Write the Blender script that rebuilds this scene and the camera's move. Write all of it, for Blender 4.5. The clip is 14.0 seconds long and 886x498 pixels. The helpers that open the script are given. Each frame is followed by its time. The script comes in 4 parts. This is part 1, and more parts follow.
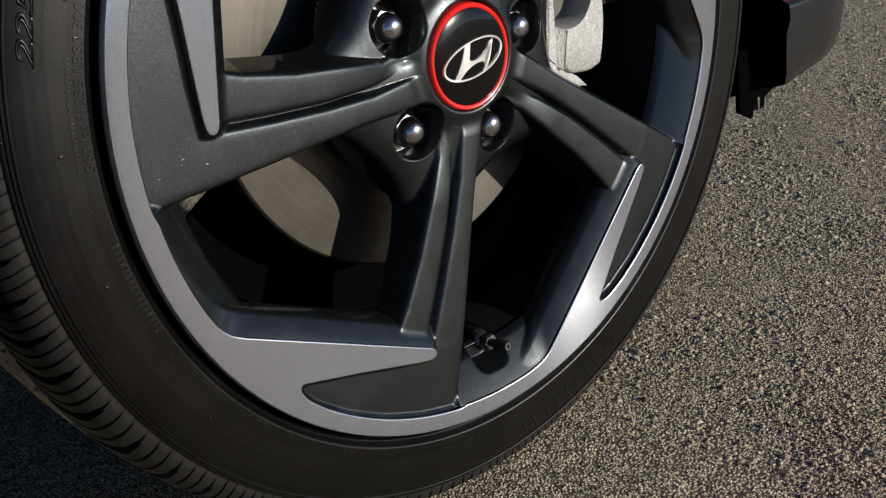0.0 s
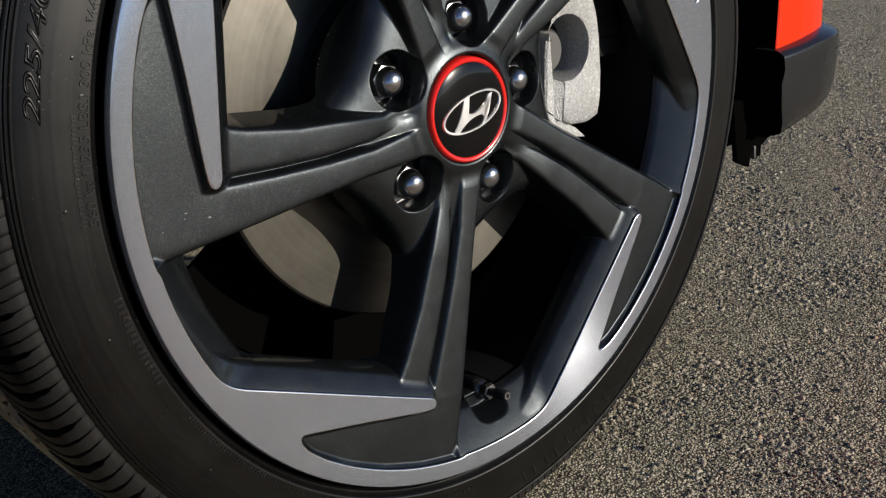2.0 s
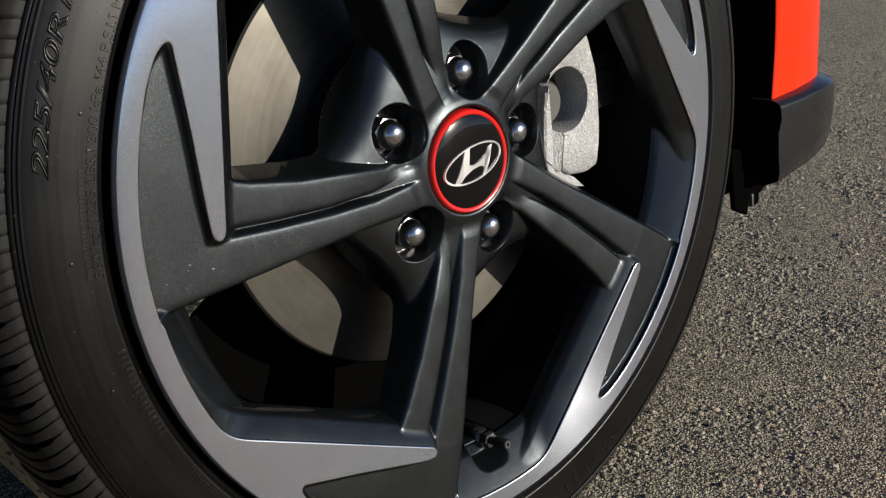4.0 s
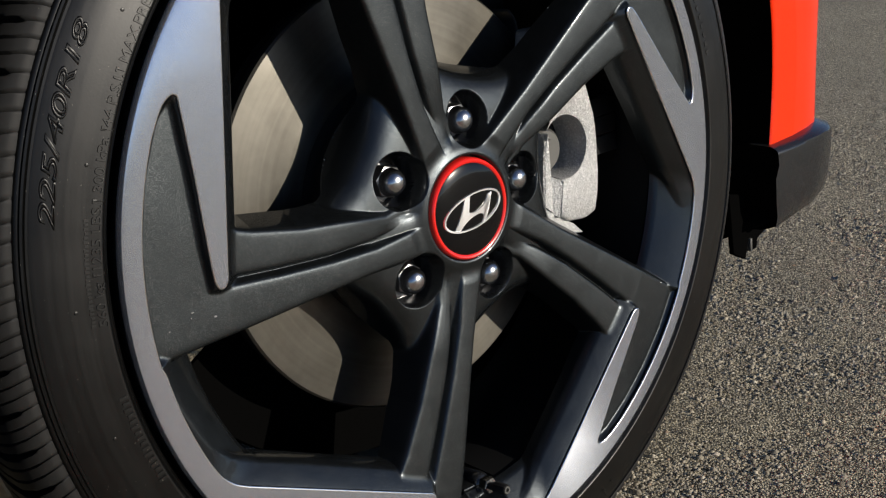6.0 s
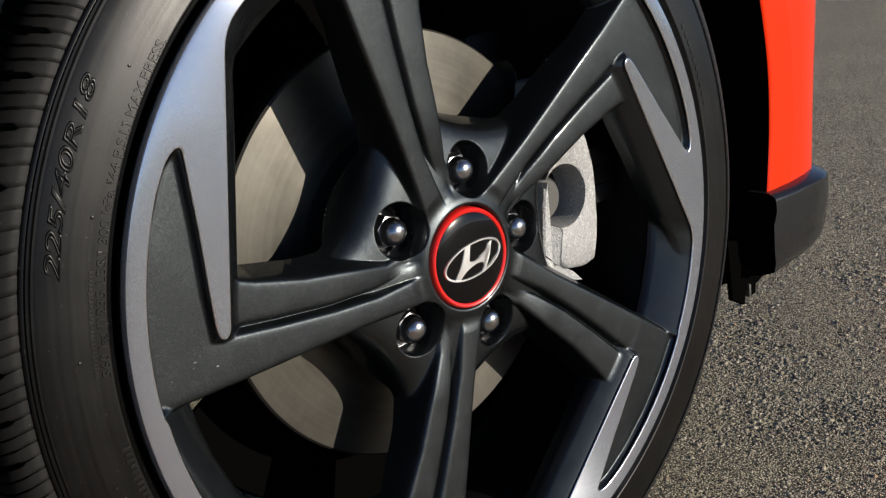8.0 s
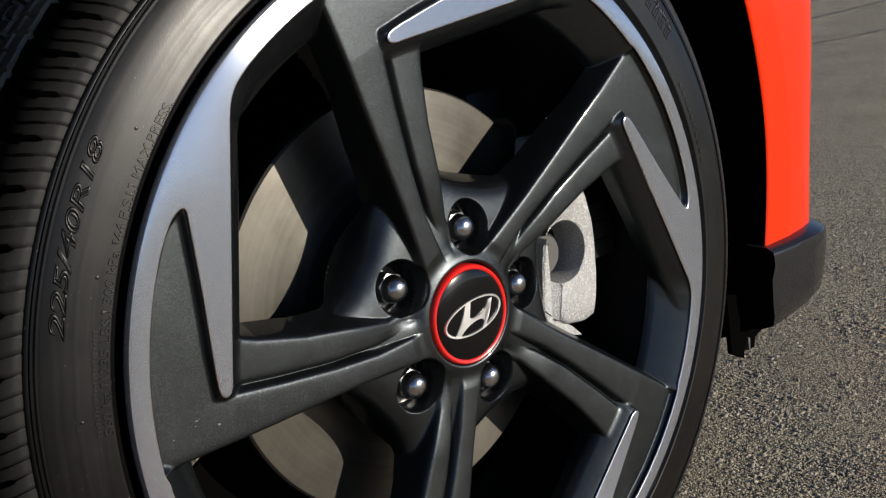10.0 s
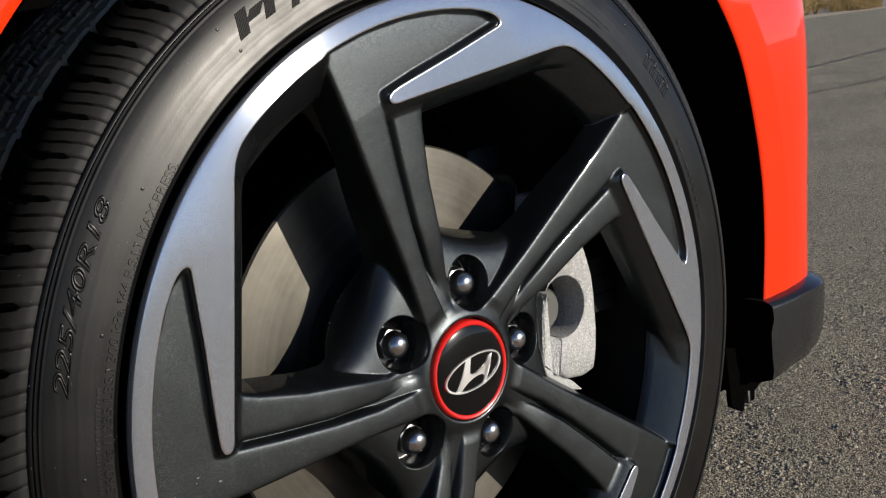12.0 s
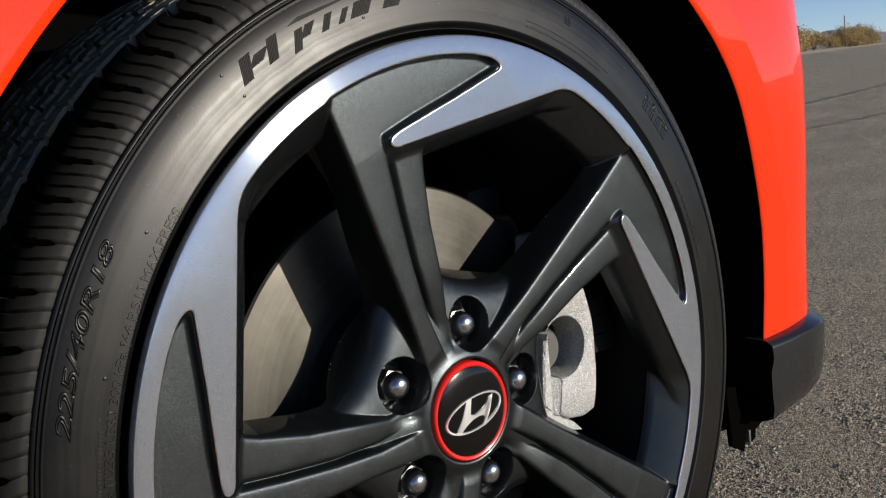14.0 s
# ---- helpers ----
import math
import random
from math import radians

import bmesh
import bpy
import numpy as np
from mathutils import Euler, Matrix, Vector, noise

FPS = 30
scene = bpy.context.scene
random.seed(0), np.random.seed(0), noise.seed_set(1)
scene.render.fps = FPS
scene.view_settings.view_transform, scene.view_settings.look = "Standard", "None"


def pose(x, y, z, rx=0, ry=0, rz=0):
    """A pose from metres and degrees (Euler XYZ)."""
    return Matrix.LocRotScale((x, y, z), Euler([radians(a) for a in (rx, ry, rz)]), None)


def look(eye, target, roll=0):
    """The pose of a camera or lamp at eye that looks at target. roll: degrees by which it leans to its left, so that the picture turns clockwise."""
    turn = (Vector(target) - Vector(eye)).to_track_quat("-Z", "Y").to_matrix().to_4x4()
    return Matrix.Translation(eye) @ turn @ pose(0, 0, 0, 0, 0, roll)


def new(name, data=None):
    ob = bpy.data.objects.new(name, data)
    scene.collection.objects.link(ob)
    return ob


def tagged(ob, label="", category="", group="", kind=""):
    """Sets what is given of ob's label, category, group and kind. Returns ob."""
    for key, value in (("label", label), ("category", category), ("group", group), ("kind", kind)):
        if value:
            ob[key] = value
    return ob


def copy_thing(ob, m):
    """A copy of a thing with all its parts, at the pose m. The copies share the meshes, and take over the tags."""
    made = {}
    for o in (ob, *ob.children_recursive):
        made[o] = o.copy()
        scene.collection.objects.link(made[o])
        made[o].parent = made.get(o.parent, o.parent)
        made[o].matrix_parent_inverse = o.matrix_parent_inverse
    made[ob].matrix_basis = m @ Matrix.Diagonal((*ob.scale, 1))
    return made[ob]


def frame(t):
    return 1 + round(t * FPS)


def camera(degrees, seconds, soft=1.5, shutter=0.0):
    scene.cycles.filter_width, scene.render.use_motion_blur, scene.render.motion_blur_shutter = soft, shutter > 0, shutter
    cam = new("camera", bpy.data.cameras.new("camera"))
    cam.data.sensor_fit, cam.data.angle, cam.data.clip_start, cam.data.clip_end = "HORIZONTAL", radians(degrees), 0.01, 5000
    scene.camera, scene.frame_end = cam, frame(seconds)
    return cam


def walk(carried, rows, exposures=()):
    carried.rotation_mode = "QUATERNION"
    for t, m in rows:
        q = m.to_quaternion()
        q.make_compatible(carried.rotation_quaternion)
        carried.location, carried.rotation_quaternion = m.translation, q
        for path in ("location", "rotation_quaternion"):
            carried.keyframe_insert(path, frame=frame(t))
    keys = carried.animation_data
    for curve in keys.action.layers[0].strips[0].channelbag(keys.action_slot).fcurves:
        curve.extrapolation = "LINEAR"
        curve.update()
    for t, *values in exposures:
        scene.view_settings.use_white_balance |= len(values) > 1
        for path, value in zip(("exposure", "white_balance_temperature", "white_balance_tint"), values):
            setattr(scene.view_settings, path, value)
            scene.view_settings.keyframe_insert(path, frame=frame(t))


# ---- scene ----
# metres; the wheel's axle lies along y, its face looks to -y, its centre is at (0, 0, HUB)
HUB = 0.31
cam = camera(45.02, 14.0, soft=1.3)
# seconds, eye, compass turn from +y towards +x, tilt, lean to the right
ROWS = [
    (0.0, -0.4429, -0.4937, 0.4705, 39.443, -23.685, 6.949),
    (0.5, -0.4430, -0.4930, 0.4717, 39.579, -23.219, 6.920),
    (1.0, -0.4436, -0.4929, 0.4735, 39.713, -22.687, 6.869),
    (1.5, -0.4440, -0.4946, 0.4761, 39.741, -22.116, 6.838),
    (2.0, -0.4445, -0.4957, 0.4782, 39.808, -21.504, 6.807),
    (2.5, -0.4449, -0.4965, 0.4802, 39.866, -20.972, 6.746),
    (3.0, -0.4456, -0.4976, 0.4821, 39.925, -20.412, 6.711),
    (5.5, -0.4485, -0.5032, 0.4913, 40.170, -17.766, 6.548),
    (6.0, -0.4488, -0.5046, 0.4935, 40.186, -17.303, 6.484),
    (6.5, -0.4491, -0.5052, 0.4955, 40.245, -16.822, 6.441),
    (7.0, -0.4498, -0.5061, 0.4975, 40.302, -16.319, 6.388),
    (7.5, -0.4503, -0.5070, 0.4991, 40.357, -15.757, 6.370),
    (8.0, -0.4512, -0.5084, 0.5010, 40.409, -15.193, 6.368),
    (10.5, -0.4542, -0.5129, 0.5125, 40.741, -12.189, 6.076),
    (11.0, -0.4550, -0.5142, 0.5146, 40.796, -11.571, 6.025),
    (11.5, -0.4560, -0.5154, 0.5165, 40.857, -10.971, 6.005),
    (12.0, -0.4568, -0.5168, 0.5188, 40.901, -10.396, 5.936),
    (12.5, -0.4576, -0.5180, 0.5208, 40.960, -9.758, 5.921),
    (13.0, -0.4584, -0.5191, 0.5226, 41.012, -9.177, 5.895),
    (13.5, -0.4593, -0.5202, 0.5232, 41.049, -8.750, 5.910),
    (14.0, -0.4591, -0.5201, 0.5244, 41.053, -8.578, 5.855),
]


def aim(x, y, z, turn, tilt, lean):
    a, b = radians(turn), radians(tilt)
    way = Vector((math.sin(a) * math.cos(b), math.cos(a) * math.cos(b), math.sin(b)))
    return look((x, y, z), Vector((x, y, z)) + way, -lean)


walk(cam, [(t, aim(*row)) for t, *row in ROWS])

# ---- light ----
SUN_WAY = Vector((0.42, -0.885, 0.21)).normalized()  # towards the sun
sun_data = bpy.data.lights.new("sun", "SUN")
sun_data.energy, sun_data.angle, sun_data.color = 5.3, radians(0.53), (1.0, 0.91, 0.78)
sun = new("sun", sun_data)
sun.matrix_world = look(SUN_WAY * 20, (0, 0, 0))
world = bpy.data.worlds.new("sky")
scene.world = world
world.use_nodes = True
wt = world.node_tree
sky = wt.nodes.new("ShaderNodeTexSky")
sky.sky_type, sky.sun_disc = "NISHITA", False
sky.air_density, sky.dust_density, sky.ozone_density, sky.altitude = 0.45, 0.05, 2.0, 600
sky.sun_elevation = math.asin(SUN_WAY.z)
sky.sun_rotation = math.atan2(SUN_WAY.x, SUN_WAY.y)
cool = wt.nodes.new("ShaderNodeMix")
cool.data_type, cool.blend_type = "RGBA", "MULTIPLY"
cool.inputs[0].default_value, cool.inputs[7].default_value = 1.0, (1.06, 1.0, 1.0, 1)
wt.links.new(sky.outputs[0], cool.inputs[6])
wt.links.new(cool.outputs[2], wt.nodes["Background"].inputs[0])
wt.nodes["Background"].inputs[1].default_value = 0.12


# ---- building helpers ----
def mesh_object(name, verts, faces, mats, parent=None, label="", smooth=35.0, slots=None):
    me = bpy.data.meshes.new(name)
    me.from_pydata([tuple(v) for v in verts], [], [tuple(f) for f in faces])
    for m in mats if isinstance(mats, (list, tuple)) else [mats]:
        me.materials.append(m)
    if slots is not None:
        me.polygons.foreach_set("material_index", slots)
    me.update()
    finish(me, smooth)
    ob = new(name, me)
    if parent:
        ob.parent = parent
    if label:
        tagged(ob, label)
    return ob


def finish(me, smooth):
    if smooth:
        me.polygons.foreach_set("use_smooth", [True] * len(me.polygons))
        if smooth < 180:
            me.set_sharp_from_angle(angle=radians(smooth))


def part(name, bm, material, parent=None, label="", smooth=35.0):
    me = bpy.data.meshes.new(name)
    bmesh.ops.recalc_face_normals(bm, faces=bm.faces[:])
    bm.to_mesh(me)
    bm.free()
    me.materials.append(material)
    finish(me, smooth)
    ob = new(name, me)
    if parent:
        ob.parent = parent
    if label:
        tagged(ob, label)
    return ob


def thing(name, place, label, category, group="", kind=""):
    ob = new(name)
    ob.empty_display_size = 0.05
    ob.location = place
    return tagged(ob, label, category, group, kind)


def lathe(profile, n=128, a0=0.0, a1=360.0):
    """A bmesh turned about the y axis from (radius, y) pairs."""
    bm = bmesh.new()
    full = abs(a1 - a0) >= 360
    rings = []
    steps = n if full else n + 1
    for i in range(steps):
        a = radians(a0 + (a1 - a0) * i / n)
        rings.append([bm.verts.new((r * math.cos(a), y, r * math.sin(a))) for r, y in profile])
    for i in range(n):
        p, q = rings[i], rings[(i + 1) % len(rings)]
        for j in range(len(profile) - 1):
            bm.faces.new((p[j], p[j + 1], q[j + 1], q[j]))
    bmesh.ops.remove_doubles(bm, verts=bm.verts, dist=1e-6)
    return bm


def spline(points, per=8):
    """A smooth run through the given points."""
    pts = [np.array(p, float) for p in points]
    pts = [2 * pts[0] - pts[1]] + pts + [2 * pts[-1] - pts[-2]]
    out = []
    for i in range(1, len(pts) - 2):
        p0, p1, p2, p3 = pts[i - 1:i + 3]
        for s in range(per):
            t = s / per
            out.append(0.5 * (2 * p1 + (p2 - p0) * t + (2 * p0 - 5 * p1 + 4 * p2 - p3) * t * t + (3 * p1 - p0 - 3 * p2 + p3) * t ** 3))
    out.append(pts[-2])
    return out


def prism(outline, y0, y1, chamfer=0.0008):
    """A plate from an outline in x and z: front at y0, back at y1, with chamfered front edges."""
    bm = bmesh.new()
    n = len(outline)
    o = np.array(outline, float)
    area = 0.5 * np.sum(o[:, 0] * np.roll(o[:, 1], -1) - np.roll(o[:, 0], -1) * o[:, 1])
    if area < 0:
        o = o[::-1]
    t = np.roll(o, -1, 0) - np.roll(o, 1, 0)
    t /= np.linalg.norm(t, axis=1)[:, None] + 1e-12
    inner = o + np.stack([-t[:, 1], t[:, 0]], 1) * chamfer
    step = chamfer if y1 > y0 else -chamfer
    loops = [[bm.verts.new((x, y, z)) for x, z in pts] for pts, y in ((inner, y0), (o, y0 + step), (o, y1))]
    for p, q in zip(loops, loops[1:]):
        for i in range(n):
            bm.faces.new((p[i], p[(i + 1) % n], q[(i + 1) % n], q[i]))
    for loop in (loops[0], loops[-1]):
        bm.faces.new(loop)
    bm.normal_update()
    bmesh.ops.triangulate(bm, faces=[f for f in bm.faces if len(f.verts) > 4])
    return bm


def box(x0, x1, y0, y1, z0, z1, bevel=0.0, segments=2):
    bm = bmesh.new()
    bmesh.ops.create_cube(bm, size=1, matrix=Matrix.LocRotScale(((x0 + x1) / 2, (y0 + y1) / 2, (z0 + z1) / 2), None, (abs(x1 - x0), abs(y1 - y0), abs(z1 - z0))))
    if bevel:
        bmesh.ops.bevel(bm, geom=bm.edges[:], offset=bevel, segments=segments, affect="EDGES", profile=0.5)
    return bm


# ---- materials ----
def material(name, colour, rough=0.5, metal=0.0, **more):
    m = bpy.data.materials.new(name)
    m.use_nodes = True
    b = m.node_tree.nodes["Principled BSDF"]
    b.inputs["Base Color"].default_value = (*colour, 1)
    b.inputs["Roughness"].default_value = rough
    b.inputs["Metallic"].default_value = metal
    for key, value in more.items():
        b.inputs[key.replace("_", " ")].default_value = value
    return m


def node(m, kind, **inputs):
    n = m.node_tree.nodes.new(kind)
    for key, value in inputs.items():
        n.inputs[key.replace("_", " ")].default_value = value
    return n


def link(m, a, b):
    m.node_tree.links.new(a, b)


def noise_of(m, scale, detail=4.0, rough=0.55, stretch=None, coords="Object"):
    tc = node(m, "ShaderNodeTexCoord")
    src = tc.outputs[coords]
    if stretch:
        mp = node(m, "ShaderNodeMapping")
        mp.inputs["Scale"].default_value = stretch
        link(m, src, mp.inputs[0])
        src = mp.outputs[0]
    n = node(m, "ShaderNodeTexNoise", Scale=scale, Detail=detail, Roughness=rough)
    link(m, src, n.inputs["Vector"])
    return n


def ramp(m, source, stops):
    r = node(m, "ShaderNodeValToRGB")
    e = r.color_ramp.elements
    while len(e) < len(stops):
        e.new(0.5)
    for el, (at, c) in zip(e, stops):
        el.position, el.color = at, (*c, 1) if len(c) == 3 else c
    link(m, source, r.inputs[0])
    return r


def grey(v):
    return (v, v, v)


def bump(m, height, strength, distance, into=None):
    b = node(m, "ShaderNodeBump", Strength=strength, Distance=distance)
    link(m, height, b.inputs["Height"])
    if into:
        link(m, into.outputs[0], b.inputs["Normal"])
    link(m, b.outputs[0], m.node_tree.nodes["Principled BSDF"].inputs["Normal"])
    return b


def principled(m):
    return m.node_tree.nodes["Principled BSDF"]


def metallic_paint():
    m = material("charcoal_metallic_paint", (0.05, 0.053, 0.058), 0.40, 0.95, Coat_Weight=0.36, Coat_Roughness=0.05, Specular_Tint=(0.25, 0.26, 0.28, 1))
    flakes = noise_of(m, 3000, 2, 0.7)
    spec = ramp(m, flakes.outputs[0], [(0.0, (0.020, 0.024, 0.027)), (0.48, (0.031, 0.036, 0.040)), (0.60, (0.055, 0.062, 0.066)), (0.72, (0.20, 0.212, 0.22))])
    link(m, spec.outputs[0], principled(m).inputs["Base Color"])
    dust = noise_of(m, 60, 5, 0.6)
    rr = ramp(m, dust.outputs[0], [(0.3, grey(0.35)), (0.7, grey(0.44))])
    link(m, rr.outputs[0], principled(m).inputs["Roughness"])
    bump(m, flakes.outputs[0], 0.05, 0.0003)
    return m


def machined_face():
    m = material("machined_aluminium", (0.6, 0.61, 0.63), 0.19, 0.84, Anisotropic=1.0, Anisotropic_Rotation=0.25)
    tan = node(m, "ShaderNodeTangent")
    tan.direction_type, tan.axis = "RADIAL", "Y"
    link(m, tan.outputs[0], principled(m).inputs["Tangent"])
    # fine turning marks
    tc = node(m, "ShaderNodeTexCoord")
    sep = node(m, "ShaderNodeSeparateXYZ")
    link(m, tc.outputs["Object"], sep.inputs[0])
    com = node(m, "ShaderNodeCombineXYZ")
    link(m, sep.outputs[0], com.inputs[0])
    link(m, sep.outputs[2], com.inputs[1])
    ln = node(m, "ShaderNodeVectorMath")
    ln.operation = "LENGTH"
    link(m, com.outputs[0], ln.inputs[0])
    w = node(m, "ShaderNodeTexNoise", Scale=1600.0, Detail=3.0)
    w.noise_dimensions = "1D"
    link(m, ln.outputs["Value"], w.inputs["W"])
    col = ramp(m, w.outputs[0], [(0.3, (0.465, 0.505, 0.58)), (0.7, (0.515, 0.555, 0.635))])
    link(m, col.outputs[0], principled(m).inputs["Base Color"])
    bump(m, w.outputs[0], 0.5, 0.00004)
    return m


def rubber(name, v, rough, specks=0.93, warm=0.0, rings=0.0):
    m = material(name, grey(v), rough, Specular_IOR_Level=0.355)
    n = noise_of(m, 26, 6, 0.62)
    c = ramp(m, n.outputs[0], [(0.3, grey(v * 0.7)), (0.55, (v, v * (0.98 - 0.1 * warm), v * (0.94 - 0.3 * warm))), (0.8, (v * 1.6, v * (1.55 - 0.2 * warm), v * (1.45 - 0.5 * warm)))])
    # pale specks of dust caught on the rubber
    dots = node(m, "ShaderNodeTexVoronoi", Scale=1100.0)
    tc = node(m, "ShaderNodeTexCoord")
    link(m, tc.outputs["Object"], dots.inputs["Vector"])
    sep = node(m, "ShaderNodeSeparateColor")
    link(m, dots.outputs["Color"], sep.inputs[0])
    rare = ramp(m, sep.outputs[0], [(specks, grey(0.0)), (specks + 0.01, grey(1.0))])
    small = ramp(m, dots.outputs["Distance"], [(0.10, grey(1.0)), (0.2, grey(0.0))])
    both = node(m, "ShaderNodeMath")
    both.operation = "MULTIPLY"
    link(m, rare.outputs[0], both.inputs[0])
    link(m, small.outputs[0], both.inputs[1])
    mix = node(m, "ShaderNodeMix")
    mix.data_type = "RGBA"
    mix.inputs[7].default_value = (0.34, 0.32, 0.27, 1)
    link(m, both.outputs[0], mix.inputs[0])
    link(m, c.outputs[0], mix.inputs[6])
    link(m, mix.outputs[2], principled(m).inputs["Base Color"])
    fine = noise_of(m, 900, 3, 0.6)
    r = ramp(m, n.outputs[0], [(0.3, grey(rough - 0.04)), (0.75, grey(rough + 0.05))])
    link(m, r.outputs[0], principled(m).inputs["Roughness"])
    if rings:
        # faint wiped rings round the axle
        sep2 = node(m, "ShaderNodeSeparateXYZ")
        link(m, tc.outputs["Object"], sep2.inputs[0])
        com = node(m, "ShaderNodeCombineXYZ")
        link(m, sep2.outputs[0], com.inputs[0])
        link(m, sep2.outputs[2], com.inputs[1])
        ln = node(m, "ShaderNodeVectorMath")
        ln.operation = "LENGTH"
        link(m, com.outputs[0], ln.inputs[0])
        wob = node(m, "ShaderNodeMath")
        wob.operation = "MULTIPLY_ADD"
        wob.inputs[1].default_value = 0.006
        link(m, n.outputs[0], wob.inputs[0])
        link(m, ln.outputs["Value"], wob.inputs[2])
        w = node(m, "ShaderNodeTexNoise", Scale=240.0, Detail=3.0)
        w.noise_dimensions = "1D"
        link(m, wob.outputs[0], w.inputs["W"])
        add = node(m, "ShaderNodeMath")
        add.operation = "MULTIPLY_ADD"
        add.inputs[1].default_value = rings
        link(m, w.outputs[0], add.inputs[0])
        base = node(m, "ShaderNodeMath")
        base.operation = "SUBTRACT"
        base.inputs[1].default_value = rings * 0.5
        link(m, r.outputs[0], base.inputs[0])
        link(m, base.outputs[0], add.inputs[2])
        link(m, add.outputs[0], principled(m).inputs["Roughness"])
    bump(m, fine.outputs[0], 0.06, 0.0003)
    return m


def brake_iron():
    m = material("ground_brake_iron", (0.35, 0.33, 0.29), 0.40, 0.9, Anisotropic=0.35, Anisotropic_Rotation=0.25)
    tan = node(m, "ShaderNodeTangent")
    tan.direction_type, tan.axis = "RADIAL", "Y"
    link(m, tan.outputs[0], principled(m).inputs["Tangent"])
    tc = node(m, "ShaderNodeTexCoord")
    sep = node(m, "ShaderNodeSeparateXYZ")
    link(m, tc.outputs["Object"], sep.inputs[0])
    com = node(m, "ShaderNodeCombineXYZ")
    link(m, sep.outputs[0], com.inputs[0])
    link(m, sep.outputs[2], com.inputs[1])
    ln = node(m, "ShaderNodeVectorMath")
    ln.operation = "LENGTH"
    link(m, com.outputs[0], ln.inputs[0])
    w = node(m, "ShaderNodeTexNoise", Scale=150.0, Detail=3.0)
    w.noise_dimensions = "1D"
    link(m, ln.outputs["Value"], w.inputs["W"])
    blot = noise_of(m, 22, 5, 0.6)
    mix = node(m, "ShaderNodeMath")
    mix.operation = "ADD"
    mix.operation = "MULTIPLY_ADD"
    mix.inputs[1].default_value = 0.5
    more = node(m, "ShaderNodeMath")
    more.operation = "MULTIPLY"
    more.inputs[1].default_value = 1.5
    link(m, blot.outputs[0], more.inputs[0])
    link(m, w.outputs[0], mix.inputs[0])
    link(m, more.outputs[0], mix.inputs[2])
    half = node(m, "ShaderNodeMath")
    half.operation = "MULTIPLY"
    half.inputs[1].default_value = 0.5
    link(m, mix.outputs[0], half.inputs[0])
    c = ramp(m, half.outputs[0], [(0.3, (0.098, 0.092, 0.080)), (0.5, (0.140, 0.132, 0.114)), (0.7, (0.185, 0.174, 0.152))])
    link(m, c.outputs[0], principled(m).inputs["Base Color"])
    bump(m, w.outputs[0], 0.008, 0.0003)
    return m


def cast_silver():
    m = material("cast_silver_paint", (0.62, 0.62, 0.60), 0.36, 0.45)
    n = noise_of(m, 620, 3, 0.7)
    bump(m, n.outputs[0], 1.0, 0.0014)
    c = ramp(m, n.outputs[0], [(0.3, (0.33, 0.336, 0.335)), (0.55, (0.50, 0.505, 0.50)), (0.72, (0.76, 0.76, 0.75))])
    link(m, c.outputs[0], principled(m).inputs["Base Color"])
    return m


def asphalt():
    m = material("asphalt", (0.1, 0.093, 0.082), 0.9)
    big = noise_of(m, 1.3, 6, 0.6)
    stones = node(m, "ShaderNodeTexVoronoi", Scale=470.0)
    tc = node(m, "ShaderNodeTexCoord")
    link(m, tc.outputs["Object"], stones.inputs["Vector"])
    grit = noise_of(m, 520, 4, 0.65)
    pits = noise_of(m, 110, 5, 0.8)
    sc = ramp(m, stones.outputs["Color"], [(0.1, (0.39, 0.344, 0.24)), (0.5, (0.66, 0.588, 0.42)), (0.85, (0.88, 0.79, 0.585))])
    gr = ramp(m, grit.outputs[0], [(0.32, (0.28, 0.28, 0.28)), (0.45, (0.9, 0.89, 0.87)), (0.7, (1.25, 1.22, 1.15))])
    mul = node(m, "ShaderNodeMix")
    mul.data_type, mul.blend_type = "RGBA", "MULTIPLY"
    mul.inputs[0].default_value = 1.0
    link(m, sc.outputs[0], mul.inputs[6])
    link(m, gr.outputs[0], mul.inputs[7])
    # crevice shade painted in: colour darkens towards the gaps between stones
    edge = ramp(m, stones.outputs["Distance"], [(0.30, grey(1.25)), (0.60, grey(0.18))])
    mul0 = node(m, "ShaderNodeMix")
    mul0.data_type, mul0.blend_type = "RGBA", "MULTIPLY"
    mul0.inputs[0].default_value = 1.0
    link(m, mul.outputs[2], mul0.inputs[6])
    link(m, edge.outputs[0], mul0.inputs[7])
    br = ramp(m, big.outputs[0], [(0.3, grey(0.8)), (0.7, grey(1.15))])
    mul2 = node(m, "ShaderNodeMix")
    mul2.data_type, mul2.blend_type = "RGBA", "MULTIPLY"
    mul2.inputs[0].default_value = 1.0
    link(m, mul0.outputs[2], mul2.inputs[6])
    link(m, br.outputs[0], mul2.inputs[7])
    link(m, mul2.outputs[2], principled(m).inputs["Base Color"])
    # pits get their shade in the colour too, besides the bump below
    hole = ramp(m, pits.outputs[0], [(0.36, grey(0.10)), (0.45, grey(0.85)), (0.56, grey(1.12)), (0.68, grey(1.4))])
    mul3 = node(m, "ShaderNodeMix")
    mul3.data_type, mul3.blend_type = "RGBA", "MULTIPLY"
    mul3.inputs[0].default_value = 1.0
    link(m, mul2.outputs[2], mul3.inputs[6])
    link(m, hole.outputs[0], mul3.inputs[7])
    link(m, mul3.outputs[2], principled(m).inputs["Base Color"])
    a = bump(m, stones.outputs["Distance"], 0.8, -0.0014)
    b = bump(m, hole.outputs[0], 0.3, 0.0008, a)
    bump(m, grit.outputs[0], 0.6, 0.0008, b)
    return m


